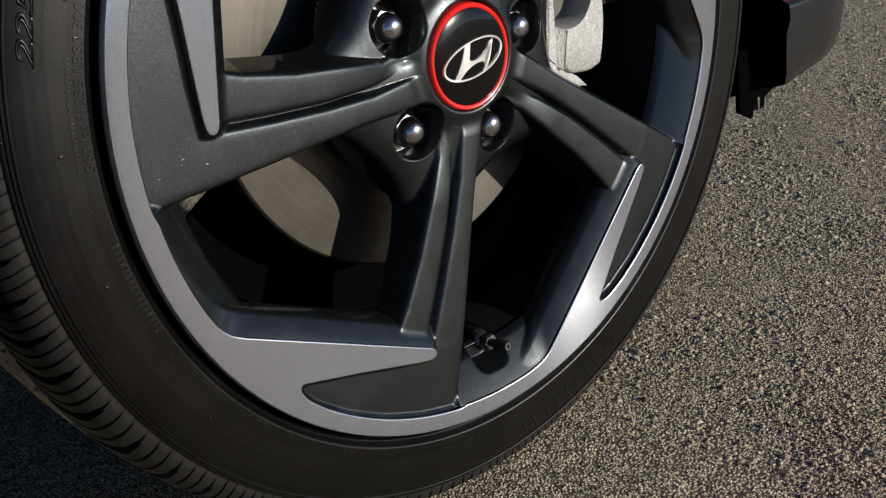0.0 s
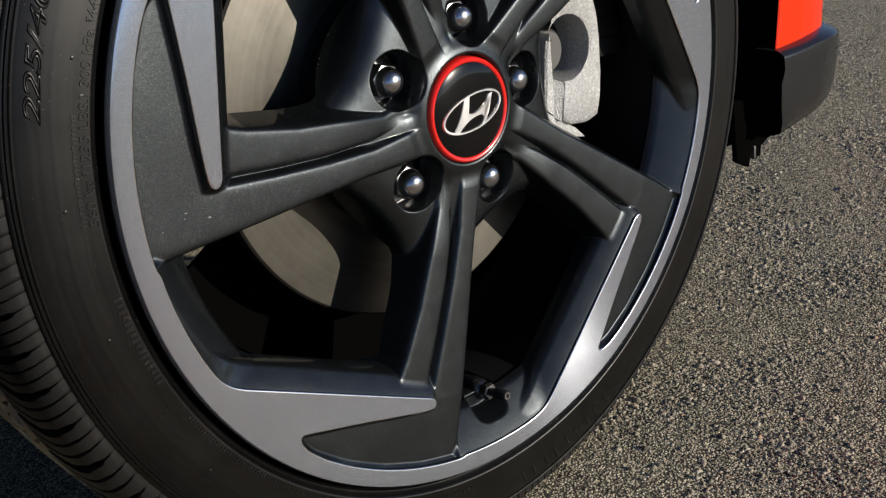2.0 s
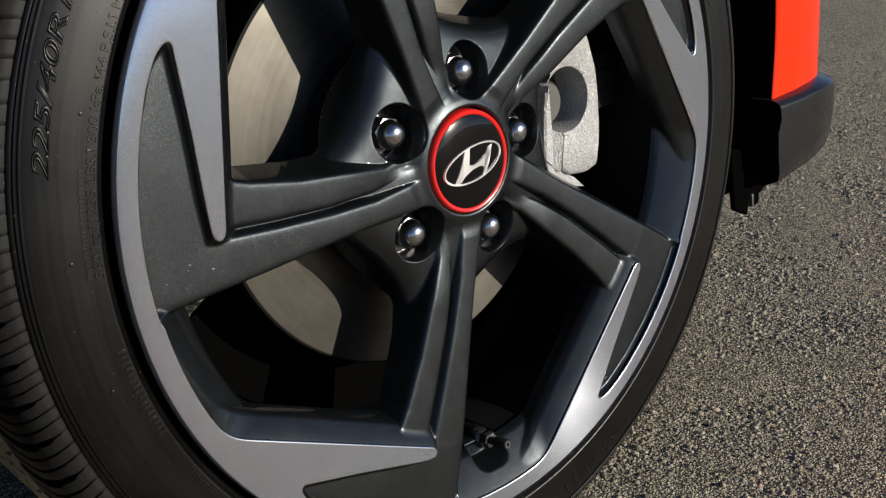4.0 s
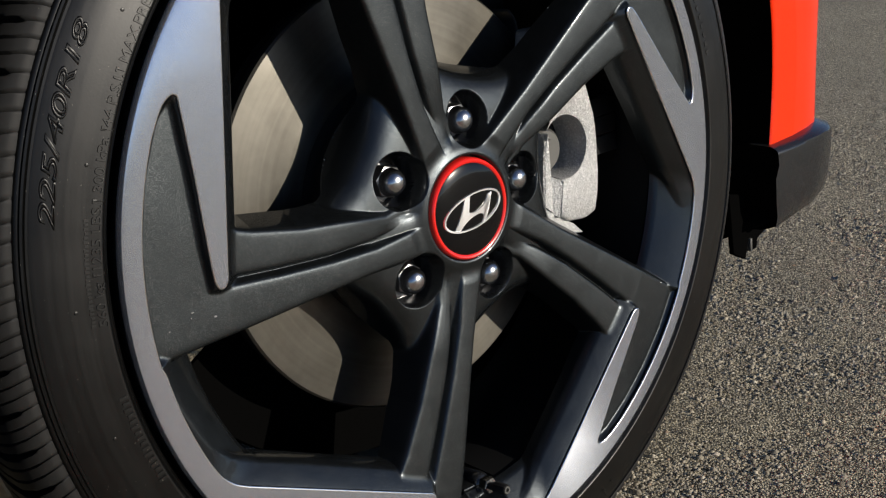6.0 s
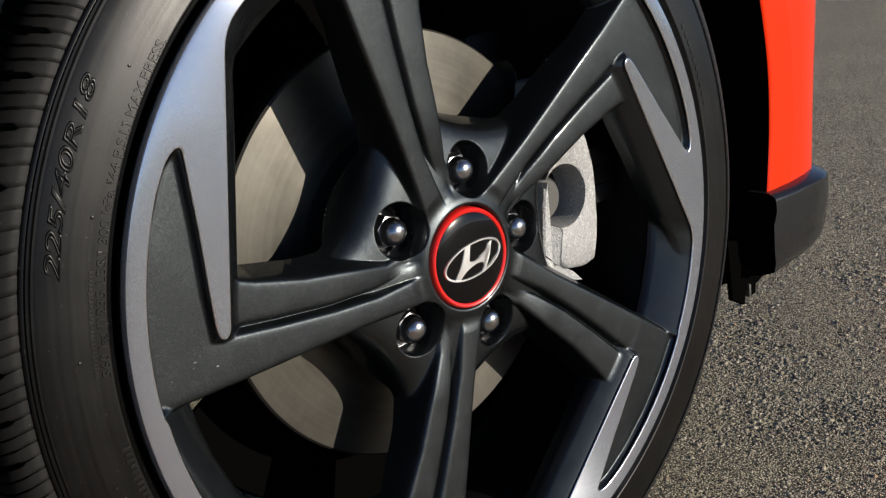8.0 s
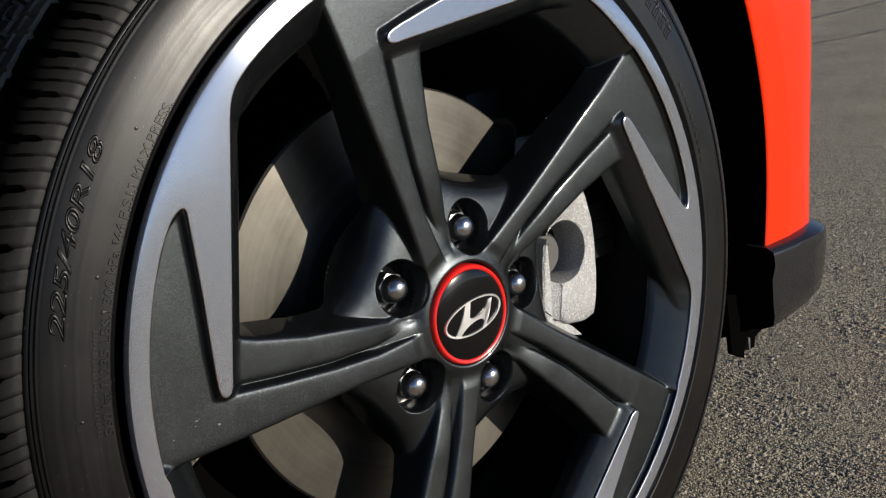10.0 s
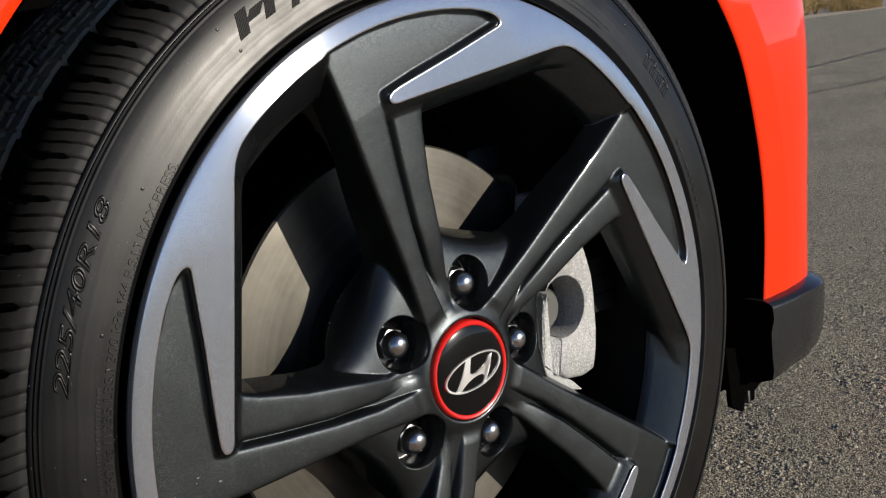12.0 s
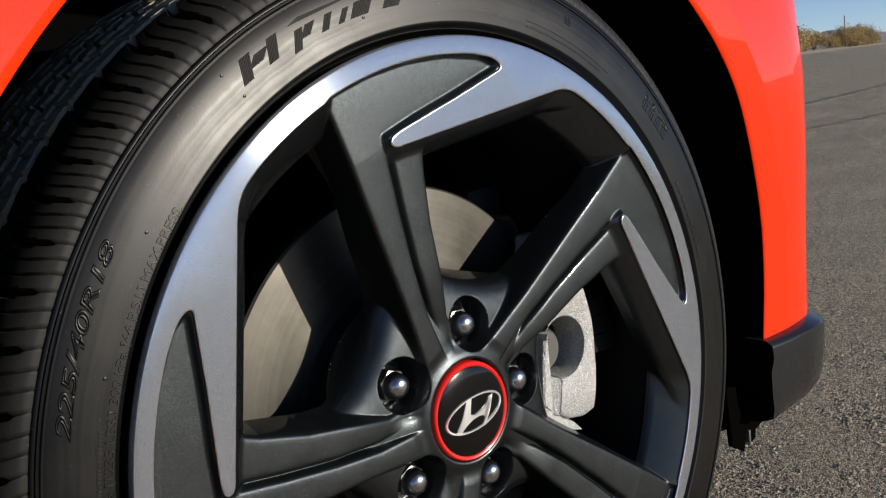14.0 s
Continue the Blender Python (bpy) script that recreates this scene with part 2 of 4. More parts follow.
def car_paint():
    m = material("orange_red_car_paint", (0.8, 0.03, 0.002), 0.35, 0.0, Coat_Weight=0.65, Coat_Roughness=0.015, Specular_IOR_Level=0.05)
    n = noise_of(m, 900, 2, 0.6)
    c = ramp(m, n.outputs[0], [(0.4, (0.82, 0.026, 0.0010)), (0.75, (0.90, 0.040, 0.003))])
    link(m, c.outputs[0], principled(m).inputs["Base Color"])
    bump(m, n.outputs[0], 0.03, 0.0002)
    return m


def grained_plastic():
    m = material("grained_grey_plastic", (0.013, 0.014, 0.0155), 0.24)
    n = noise_of(m, 1100, 3, 0.6)
    bump(m, n.outputs[0], 0.12, 0.0003)
    return m


PAINT = metallic_paint()
MACHINED = machined_face()
# charcoal taken down to near black, so shade inside the rim is painted
BARREL = material("shaded_barrel_paint", (0.004, 0.0042, 0.0045), 0.7, Specular_IOR_Level=0.15)
GLOSS = material("gloss_black_paint", (0.012, 0.013, 0.015), 0.18, 0.0, Coat_Weight=0.6, Coat_Roughness=0.08)
SIDEWALL = rubber("sidewall_rubber", 0.0016, 0.385, 0.98, 0.0, 0.14)
WRITING = rubber("dusty_raised_rubber", 0.006, 0.42, 0.80)
TREAD = rubber("tread_rubber", 0.012, 0.58, 0.985)
# dusty ribs, paled well beyond dust: skylight in the arch is painted in
DUSTY_LIT = rubber("dusty_lit_tread_rubber", 0.45, 0.8, 0.88, 1.0)
LETTER = rubber("letter_rubber", 0.004, 0.7, 0.98)
IRON = brake_iron()
CAST = cast_silver()
ASPHALT = asphalt()
RED = car_paint()
GREY_PLASTIC = grained_plastic()
# darker than liner plastic: the arch's deep shade is put into the colour
BLACK = material("shade_black_liner_plastic", (0.002, 0.002, 0.002), 0.9, Specular_IOR_Level=0.0)
RUST = material("dark_forged_steel", (0.012, 0.011, 0.010), 0.6, 0.2)
PISTON = material("oxidised_steel", (0.10, 0.10, 0.095), 0.5, 0.6)
CLIP = material("blackened_spring_steel", (0.022, 0.022, 0.022), 0.4, 0.5)
EDGE = material("polished_edge", (0.72, 0.73, 0.75), 0.24, 1.0)
NICK = material("bare_nick", (0.17, 0.175, 0.18), 0.6)
NUT_BODY = material("dark_plated_steel", (0.20, 0.205, 0.215), 0.34, 1.0)
NUT_CAP = material("dull_chrome", (0.46, 0.465, 0.48), 0.22, 1.0)
CHROME = material("chrome", (0.75, 0.76, 0.78), 0.12, 1.0)
CAP_RED = material("red_cap_ring", (0.75, 0.015, 0.01), 0.3, 0.0, Coat_Weight=0.6, Coat_Roughness=0.1)
CAP_BLACK = material("black_cap_lacquer", (0.003, 0.003, 0.0035), 0.2, 0.0, Coat_Weight=0.5, Coat_Roughness=0.02, Specular_IOR_Level=0.1)
EMBLEM = material("satin_chrome_emblem", (0.88, 0.89, 0.90), 0.34, 1.0)


# ---- ground ----
def ground_sheet():
    """One sheet: fine and uneven beside the car, coarse out to the horizon."""
    def axis(lo, hi, fine, far):
        a = list(np.arange(lo, hi + fine / 2, fine))
        step, v = fine, hi
        up = []
        while v < far:
            step *= 1.35
            v += step
            up.append(v)
        step, v = fine, lo
        down = []
        while v > -far:
            step *= 1.35
            v -= step
            down.append(v)
        return np.array(down[::-1] + a + up)
    xs, ys = axis(-0.6, 1.6, 0.011, 900), axis(-0.5, 1.2, 0.011, 900)
    X, Y = np.meshgrid(xs, ys, indexing="ij")
    near = np.exp(-np.clip(np.hypot(X - 0.5, Y - 0.3) - 1.5, 0, None))
    rng = np.random.default_rng(3)
    Z = rng.normal(0, 0.00035, X.shape) * near
    Z += 0.0008 * near * np.sin(X * 21 + 2 * np.sin(Y * 13)) * np.sin(Y * 17 + 1.3)
    verts = np.stack([X, Y, Z], -1).reshape(-1, 3)
    n, k = X.shape
    i = np.arange(n - 1)[:, None] * k + np.arange(k - 1)[None]
    faces = np.stack([i, i + k, i + k + 1, i + 1], -1).reshape(-1, 4)
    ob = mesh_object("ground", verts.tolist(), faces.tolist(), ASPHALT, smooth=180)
    return tagged(ob, "coarse sunlit grey-brown asphalt with exposed aggregate", "ground", kind="structure")


ground_sheet()

# ---- wheel: alloy casting ----
NUT_TURN = 77.6   # angle of the topmost wheel nut
FIFTH = 72.0
wheel = thing("alloy_wheel", (0, 0, HUB), "five-spoke charcoal alloy wheel with machined silver blades and lip", "wheel")


def flat(r_mm, degrees):
    a = radians(degrees)
    return np.array((r_mm * math.cos(a), r_mm * math.sin(a))) / 1000


def run(points):
    return [flat(*p) for p in points]


def distance(P, poly):
    """Signed distance of many points to a closed outline, negative inside."""
    poly = np.array(poly)
    best = np.full(len(P), 1e9)
    inside = np.zeros(len(P), bool)
    for a, b in zip(poly, np.roll(poly, -1, 0)):
        ab = b - a
        t = np.clip(((P - a) @ ab) / (ab @ ab + 1e-18), 0, 1)
        best = np.minimum(best, np.hypot(*(P - a - t[:, None] * ab).T))
        cross = (a[1] > P[:, 1]) != (b[1] > P[:, 1])
        with np.errstate(divide="ignore", invalid="ignore"):
            xi = a[0] + (P[:, 1] - a[1]) * ab[0] / np.where(ab[1] == 0, 1e-18, ab[1])
        inside ^= cross & (P[:, 0] < xi)
    return np.where(inside, -best, best)


def smax(a, b, k):
    h = np.clip(0.5 + 0.5 * (a - b) / k, 0, 1)
    return b + (a - b) * h + k * h * (1 - h)


def smin(a, b, k):
    return -smax(-a, -b, k)


# outlines of one fifth, as millimetres from the axle and degrees from its nut
MAIN = run([(20, 34), (54, 34.0), (78, 34.2), (112, 32.2), (151, 30.2), (184, 28.9), (194.5, 28.2), (199, 20.2), (207.5, 11.4), (225, 1.9), (228, 0.9),
            (232, 1.6), (236, 5), (237, 12), (237, 20), (237, 28), (237, 36.2), (231, 36.1), (195, 36.8), (159, 38), (121, 39.8), (90, 42.5), (62, 48.5), (40, 60), (20, 70)])
SHELF = run([(38, 24), (48, 24.5), (57, 28), (75, 29.9), (109, 29.6), (148, 28.3), (181, 27.3), (190, 27), (190, 19), (178, 19.3), (165, 20), (131, 20.8), (100, 20.4), (66, 20.2), (45, 12), (30, 12)])
BODY = run([(20, 20), (66, 20.2), (100, 20.4), (131, 20.8), (165, 20), (200, 19), (232, 19), (236, 36.2), (195, 36.8), (159, 38), (121, 39.8), (90, 42.5), (62, 48.5), (20, 60)])
DAGGER_EDGE = run([(195, 28), (191, 28.3), (188, 27.4), (187.2, 25.5), (187.1, 18.04), (191.2, 9.01), (201.4, -0.59), (213.8, -7.72), (227.5, -13.4), (236, -18), (240, -18), (240, 3), (232, 2), (226, 1.4), (207, 11.9), (199, 20.8)])
DAGGER = DAGGER_EDGE[:3] + spline(DAGGER_EDGE[3:10], 5) + DAGGER_EDGE[10:]


def ramp_down(d, top, slope, round_edge=0.0022):
    return top - slope * 0.5 * (d + np.sqrt(d * d + round_edge ** 2))


def casting_height(P, pocket=None):
    """How far the painted casting stands out at each point of one fifth (negative: set back)."""
    r = np.hypot(*P.T)
    out = np.full(len(P), -0.08)
    turns = []
    for k in (-1, 0, 1):
        c, s = math.cos(radians(72 * k)), math.sin(radians(72 * k))
        turns.append(P @ np.array([[c, -s], [s, c]]))
    # inner slope of the rim
    s = np.clip(0.2335 - r, 0, None)
    rim = 0.0150 - 0.70 * s - 6 * s * s
    rim = rim - 9 * np.clip(s - 0.0260, 0, None) - 300 * np.clip(s - 0.0220, 0, 0.006) ** 2
    out = np.maximum(out, rim)
    well_in = np.full(len(P), 1.0)
    # hub and nut collars
    foot = r - 0.0850
    for Q in turns:
        foot = smin(foot, distance(Q, BODY), 0.048)
    w = np.clip((r - 0.075) / 0.045, 0, 1)
    w = w * w * (3 - 2 * w)
    crown = (0.0002 - 0.04 * np.clip(r - 0.05, 0, 0.03)) * (1 - w) + (0.0035 + 0.0065 * np.clip((r - 0.05) / 0.14, 0, 1) - 0.0045) * w
    hub = ramp_down(foot, crown, 3.4 + 6.6 * w, 0.0080 - 0.0045 * w)
    for Q in turns:
        q = np.hypot(*Q.T)
        face = 0.0045 + 0.0065 * np.clip((q - 0.05) / 0.14, 0, 1)
        gap = distance(Q, DAGGER)
        dag = ramp_down(gap, 0.0150, 0.70, 0.0006) - 13 * np.clip(gap, 0, 0.03) ** 2
        dag = dag - 10 * np.clip(gap - 0.0145, 0, None) - 400 * np.clip(gap - 0.0110, 0, 0.006) ** 2
        out = smax(out, dag, 0.004 + 0.9 * np.clip(0.0135 - np.maximum(out, dag), 0, 0.016))
        well_in = np.minimum(well_in, distance(Q, MAIN))
        main = np.minimum(face, ramp_down(distance(Q, MAIN) - 0.0006, 0.0, 3.4, 0.0011) + face)
        sink = np.clip((0.098 - q) / 0.055, 0, 1)
        sink = sink * sink * (3 - 2 * sink)
        shelf = ramp_down(distance(Q, SHELF) - 0.0004, 0.0, 3.4, 0.0011) + face - 0.0014 - 0.0040 * sink
        # the groove runs out towards the cap
        fill = ramp_down(distance(Q, BODY), 0.0, 3.4, 0.003) + face - 0.0012 - 0.16 * np.clip(q - 0.046, 0, None)
        hub = smax(hub, smax(smax(main, shelf, 0.0014), fill, 0.0016), 0.0030)
    # the painted pockets beside the blades have steep edges
    out = out - 1.05 * np.clip(-well_in - 0.0003, 0, 0.02)
    out = smax(out, hub, 0.0025)
    # smooth cone round the cap
    cone = 0.0046 - 0.28 * np.clip(r - 0.0365, 0, None) - 9 * np.clip(0.0365 - r, 0, None) ** 1.5
    t = np.clip((r - 0.0385) / 0.013, 0, 1)
    out = cone + (out - cone) * t * t * (3 - 2 * t)
    # wells for the nuts, and the bore behind the cap
    for Q in turns:
        d = np.hypot(Q[:, 0] - 0.0578, Q[:, 1])
        well = -0.0245 + 11.0 * np.clip(d - 0.0163, 0, None)
        out = smin(out, well, 0.0026)
    out = np.where(r < 0.0345, np.minimum(out, -0.004), out)
    if pocket is not None:
        e = P - pocket
        u = pocket / np.linalg.norm(pocket)
        a, b = np.abs(e @ u), np.abs(e @ np.array((-u[1], u[0])))
        d = ((a / 0.0113) ** 3 + (b / 0.0132) ** 3) ** (1 / 3)
        out = smin(out, -0.0135 + 0.05 * np.clip(d - 0.88, 0, None), 0.003)
    return out


def casting(pocket=None):
    nr, na = 430, 410
    r = np.linspace(0.0325, 0.2375, nr)
    a = np.radians(np.linspace(-36, 36, na) + 8)
    R, A = np.meshgrid(r, a, indexing="ij")
    P = np.stack([R * np.cos(A), R * np.sin(A)], -1).reshape(-1, 2)
    h = casting_height(P, pocket)
    verts = np.stack([P[:, 0], -h, P[:, 1]], -1)
    i = np.arange(nr - 1)[:, None] * na + np.arange(na - 1)[None]
    faces = np.stack([i, i + 1, i + na + 1, i + na], -1).reshape(-1, 4)
    floor = np.interp(np.hypot(*P.T), [0.087, 0.099, 0.12, 0.14, 0.165, 0.18], [-0.05, -0.024, -0.019, -0.017, -0.013, -0.010])
    if pocket is not None:
        floor = np.where(np.hypot(*(P - pocket).T) < 0.0145, -0.05, floor)
    faces = faces[(h > floor)[faces].any(1)]
    # the lower rim of the casting follows its edge smoothly
    g = h.reshape(nr, na)
    hr = np.gradient(g, r, axis=0).ravel()
    ha = np.gradient(g, a, axis=1).ravel() / R.ravel()
    step = np.clip((floor - h) / (hr * hr + ha * ha + 1e-6), 0, None)
    size = np.hypot(hr, ha) * step
    step *= np.minimum(1, 0.0009 / np.maximum(size, 1e-9))
    low = h < floor
    q = R.ravel() + step * hr
    turn = A.ravel() + step * ha / R.ravel()
    verts = np.where(low[:, None], np.stack([q * np.cos(turn), -floor, q * np.sin(turn)], -1), verts)
    centre = P[faces].mean(1)
    gloss = np.hypot(centre[:, 0] - 0.0578, centre[:, 1]) < 0.0176

    ob = mesh_object("spoke", verts.tolist(), faces.tolist(), PAINT, wheel, "charcoal metallic spoke with a long groove", smooth=180)
    ob.data.materials.append(GLOSS)
    ob.data.polygons.foreach_set("material_index", gloss.astype(np.int32))
    return ob


VALVE_AT = (208.5, 268.4)
spoke = casting()
spoke.matrix_basis = pose(0, 0, 0, 0, -NUT_TURN, 0)
for k in range(1, 5):
    turn = pose(0, 0, 0, 0, -NUT_TURN - FIFTH * k, 0)
    if k in (2, 3):
        casting(flat(VALVE_AT[0], VALVE_AT[1] - NUT_TURN - FIFTH * k)).matrix_basis = turn
    else:
        copy_thing(spoke, turn)


def stone_nick(r_mm, degrees, size, seed):
    """A small pale nick in the lacquer, lying on the casting."""
    rng = random.Random(seed)
    near = (degrees - NUT_TURN + 36) % FIFTH - 36
    lift = float(casting_height(np.array([flat(r_mm, near)]))[0])
    x, z = flat(r_mm, degrees)
    bm = bmesh.new()
    rim_of = []
    for i in range(9):
        a, k = 2 * math.pi * i / 9, rng.uniform(0.45, 1.25) * size
        rim_of.append(bm.verts.new((x + k * math.cos(a), -lift - 0.0002, z + 0.7 * k * math.sin(a))))
    mid = bm.verts.new((x, -lift - 0.0005, z))
    for i in range(9):
        bm.faces.new((rim_of[i], rim_of[(i + 1) % 9], mid))
    return part("stone_nick", bm, NICK, wheel, "pale nick in the charcoal lacquer")


for i, (r_mm, degrees, size) in enumerate(((208.6, 180.45, 0.0008), (195.8, 182.34, 0.0010), (223.3, 181.92, 0.0006), (209.8, 181.2, 0.0005))):
    stone_nick(r_mm, degrees, size, 40 + i)


# ---- wheel: machined face ----
def machined_ring():
    arc = lambda r, a, b, n: [flat(r, a + (b - a) * i / n) for i in range(n)]
    inner = []
    for k in range(5):
        one = arc(234.2, 36, 7, 20)
        one += spline(run([(234.2, 7), (233.2, 3.4), (230.6, 1.4), (227.3, 1.0), (224, 2.2)]), 5)
        one += spline(run([(207.6, 11.3), (199.3, 19.9), (196.3, 25.6), (194.6, 27.7), (191.6, 28.4), (188.6, 28.0), (186.9, 26.8), (186.4, 24.8)]), 5)
        # the long edge of the blade is straight
        foot_of, tip_of = flat(186.4, 24.8), flat(225, -12.8)
        one += [foot_of + (tip_of - foot_of) * k / 8 for k in range(1, 8)]
        one += spline(run([(225, -12.8), (229.6, -14.9), (232.2, -17.2), (232.8, -20)]), 5)
        one += arc(232.8, -20.5, -36, 12)
        c, s = math.cos(radians(72 * k)), -math.sin(radians(72 * k))
        inner += [np.array((p[0] * c - p[1] * s, p[0] * s + p[1] * c)) for p in one]
    o = np.array(inner)
    t = np.roll(o, -1, 0) - np.roll(o, 1, 0)
    t /= np.linalg.norm(t, axis=1)[:, None]
    normal = np.stack([-t[:, 1], t[:, 0]], 1)
    grown = o + normal * 0.0010 * np.sign(np.sum(normal * o, 1).mean())
    n, m = len(o), 360
    bm = bmesh.new()
    inward = grown - o
    # flat face, then a small rounded edge and the wall below it
    arc_of = ((1.0, -0.0165), (1.0, -0.0165), (0.62, -0.01643), (0.29, -0.01624), (0.08, -0.01594), (0.0, -0.0156), (0.0, -0.0132))
    loops = [[bm.verts.new((p[0], y, p[1])) for p in o + inward * k] for k, y in arc_of]
    outer = []
    for r, y in ((0.2440, -0.0165), (0.2456, -0.0160), (0.2464, -0.0146), (0.2466, -0.0115), (0.2455, 0.002)):
        outer.append([bm.verts.new((r * math.cos(2 * math.pi * i / m), y, r * math.sin(2 * math.pi * i / m))) for i in range(m)])
    edges = []
    for loop in (loops[0], outer[0]):
        edges += [bm.edges.new((loop[i], loop[(i + 1) % len(loop)])) for i in range(len(loop))]
    bmesh.ops.triangle_fill(bm, use_beauty=True, use_dissolve=False, edges=edges)
    for f in bm.faces:
        f.material_index = 0
    for stack, size in ((loops, n), (outer, m)):
        for j, (p, q) in enumerate(zip(stack, stack[1:])):
            if stack is loops and j == 0:
                continue
            for i in range(size):
                f = bm.faces.new((p[i], p[(i + 1) % size], q[(i + 1) % size], q[i]))
                f.material_index = 1 if (stack is outer and j > 2) or (stack is loops and j == 5) else 2 if stack is loops else 0
    me_ob = part("machined_face", bm, MACHINED, wheel, "bright machined rim lip with five pointed blades", 30)
    me_ob.data.materials.append(PAINT)
    me_ob.data.materials.append(EDGE)
    return me_ob


ring = machined_ring()
ring.matrix_basis = pose(0, 0, 0, 0, -NUT_TURN, 0)

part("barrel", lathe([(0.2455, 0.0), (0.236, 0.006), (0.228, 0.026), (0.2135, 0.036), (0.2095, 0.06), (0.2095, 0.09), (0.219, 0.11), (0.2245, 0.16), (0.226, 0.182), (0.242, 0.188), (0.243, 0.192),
                      (0.240, 0.193), (0.2225, 0.184), (0.221, 0.16), (0.2155, 0.113), (0.2055, 0.094), (0.2045, 0.06), (0.2048, 0.046), (0.2062, 0.031), (0.2092, 0.012)], 160), BARREL, wheel, "charcoal inner rim barrel, near black with painted shade")

# ---- wheel: cap, nuts and valve ----
cap = part("centre_cap", lathe([(0.0, -0.0068), (0.012, -0.0066), (0.022, -0.0059), (0.0290, -0.0047), (0.0303, -0.0042), (0.0304, 0.006)], 96), CAP_BLACK, wheel, "domed glossy black centre cap")
cap.matrix_basis = pose(0.0005, -0.0004, -0.0009)
part("cap_ring", lathe([(0.0300, -0.0036), (0.0304, -0.0043), (0.0311, -0.0049), (0.0321, -0.0051), (0.0329, -0.0046), (0.0335, -0.0032), (0.0338, -0.0014), (0.0338, 0.006)], 96), CAP_RED, cap, "bright red ring")


def emblem():
    """A slanted oval hoop round two leaning bars joined by a curved link, in satin chrome."""
    bm = bmesh.new()

    def hoop(points, wide, tall):
        pts = [Vector((p[0], 0, p[1])) for p in points]
        n, rings = len(pts), []
        for i, p in enumerate(pts):
            t = (pts[(i + 1) % n] - pts[i - 1]).normalized()
            side = Vector((-t.z, 0, t.x))
            sec = [(-0.5, 0.0006), (-0.5, 0.0), (-0.28, -tall), (0.28, -tall), (0.5, 0.0), (0.5, 0.0006)]
            dome = -0.0068 + 2.3 * (p.x ** 2 + p.z ** 2)
            rings.append([bm.verts.new((p.x + side.x * a * wide[i], dome + b, p.z + side.z * a * wide[i])) for a, b in sec])
        for i in range(n):
            a, b = rings[i], rings[(i + 1) % n]
            for j in range(5):
                bm.faces.new((a[j], a[j + 1], b[j + 1], b[j]))

    lean = radians(6)
    oval = []
    for i in range(72):
        a = 2 * math.pi * i / 72
        x, z = 0.0250 * math.cos(a) + 0.0022 * math.sin(a), 0.0112 * math.sin(a)
        oval.append((0.0005 + x * math.cos(lean) - z * math.sin(lean), -0.0008 + x * math.sin(lean) + z * math.cos(lean)))
    hoop(oval, [0.0016 + 0.0006 * abs(math.cos(2 * math.pi * i / 72)) for i in range(72)], 0.0009)

    def plate(outline, lift):
        """A flat-topped piece with sloping sides that follows the dome."""
        o = np.array(outline)
        t = np.roll(o, -1, 0) - np.roll(o, 1, 0)
        t /= np.linalg.norm(t, axis=1)[:, None] + 1e-12
        area = np.sum(o[:, 0] * np.roll(o[:, 1], -1) - np.roll(o[:, 0], -1) * o[:, 1])
        inner = o + np.stack([-t[:, 1], t[:, 0]], 1) * 0.0005 * np.sign(area)
        deep = lambda p: -0.0068 + 2.3 * (p[0] ** 2 + p[1] ** 2)
        top = [bm.verts.new((p[0], deep(p) - lift, p[1])) for p in inner]
        low = [bm.verts.new((p[0], deep(p) + 0.0005, p[1])) for p in o]
        n = len(o)
        for i in range(n):
            bm.faces.new((top[i], top[(i + 1) % n], low[(i + 1) % n], low[i]))
        crown = bm.faces.new(top)
        crown.normal_update()
        bmesh.ops.triangulate(bm, faces=[crown], ngon_method="EAR_CLIP")

    mm = lambda pts: [(x / 1000, z / 1000) for x, z in pts]
    upper = spline(mm([(-3.6, -0.9), (0.9, -1.3), (6.2, 0.3), (10.9, 3.0), (13.9, 7.4)]), 4)
    lower = spline(mm([(4.6, -11.9), (8.2, -7.2), (7.6, -4.9), (3.9, -4.3), (-2.2, -5.4), (-8.0, -8.2), (-12.2, -11.6)]), 4)
    letter = spline(mm([(-17.0, -10.3), (-11.5, -1.5), (-6.6, 9.3)]), 3) + mm([(-1.4, 9.9)]) + upper + mm([(18.6, 8.2)]) + spline(mm([(18.4, 7.4), (14.6, -2.5), (9.4, -11.7)]), 3) + lower
    plate([tuple(p) for p in letter], 0.0007)
    return part("badge", bm, EMBLEM, cap, "satin chrome oval badge", 30)


emblem()


def merged(name, pieces, mat, parent, label=""):
    me = bpy.data.meshes.new("tmp")
    bm = bmesh.new()
    for other in pieces:
        other.to_mesh(me)
        bm.from_mesh(me)
        other.free()
    bpy.data.meshes.remove(me)
    return part(name, bm, mat, parent, label, 40)


NUT_Y = 0.0255
nut = merged("wheel_nut", [lathe([(0.0, -0.0230), (0.0034, -0.0226), (0.0060, -0.0213), (0.0078, -0.0190), (0.0086, -0.0160), (0.0087, -0.0135), (0.0092, -0.0128)], 28)], NUT_CAP, wheel, "grey chrome domed wheel nut")
merged("hex", [lathe([(0.0080, -0.0132), (0.0106, -0.0124), (0.0112, -0.0112), (0.0112, -0.002), (0.0118, -0.001)], 6)], NUT_BODY, nut)
merged("washer", [lathe([(0.0095, -0.0030), (0.0128, -0.0026), (0.0134, -0.0018), (0.0136, 0.004)], 32)], NUT_BODY, nut)
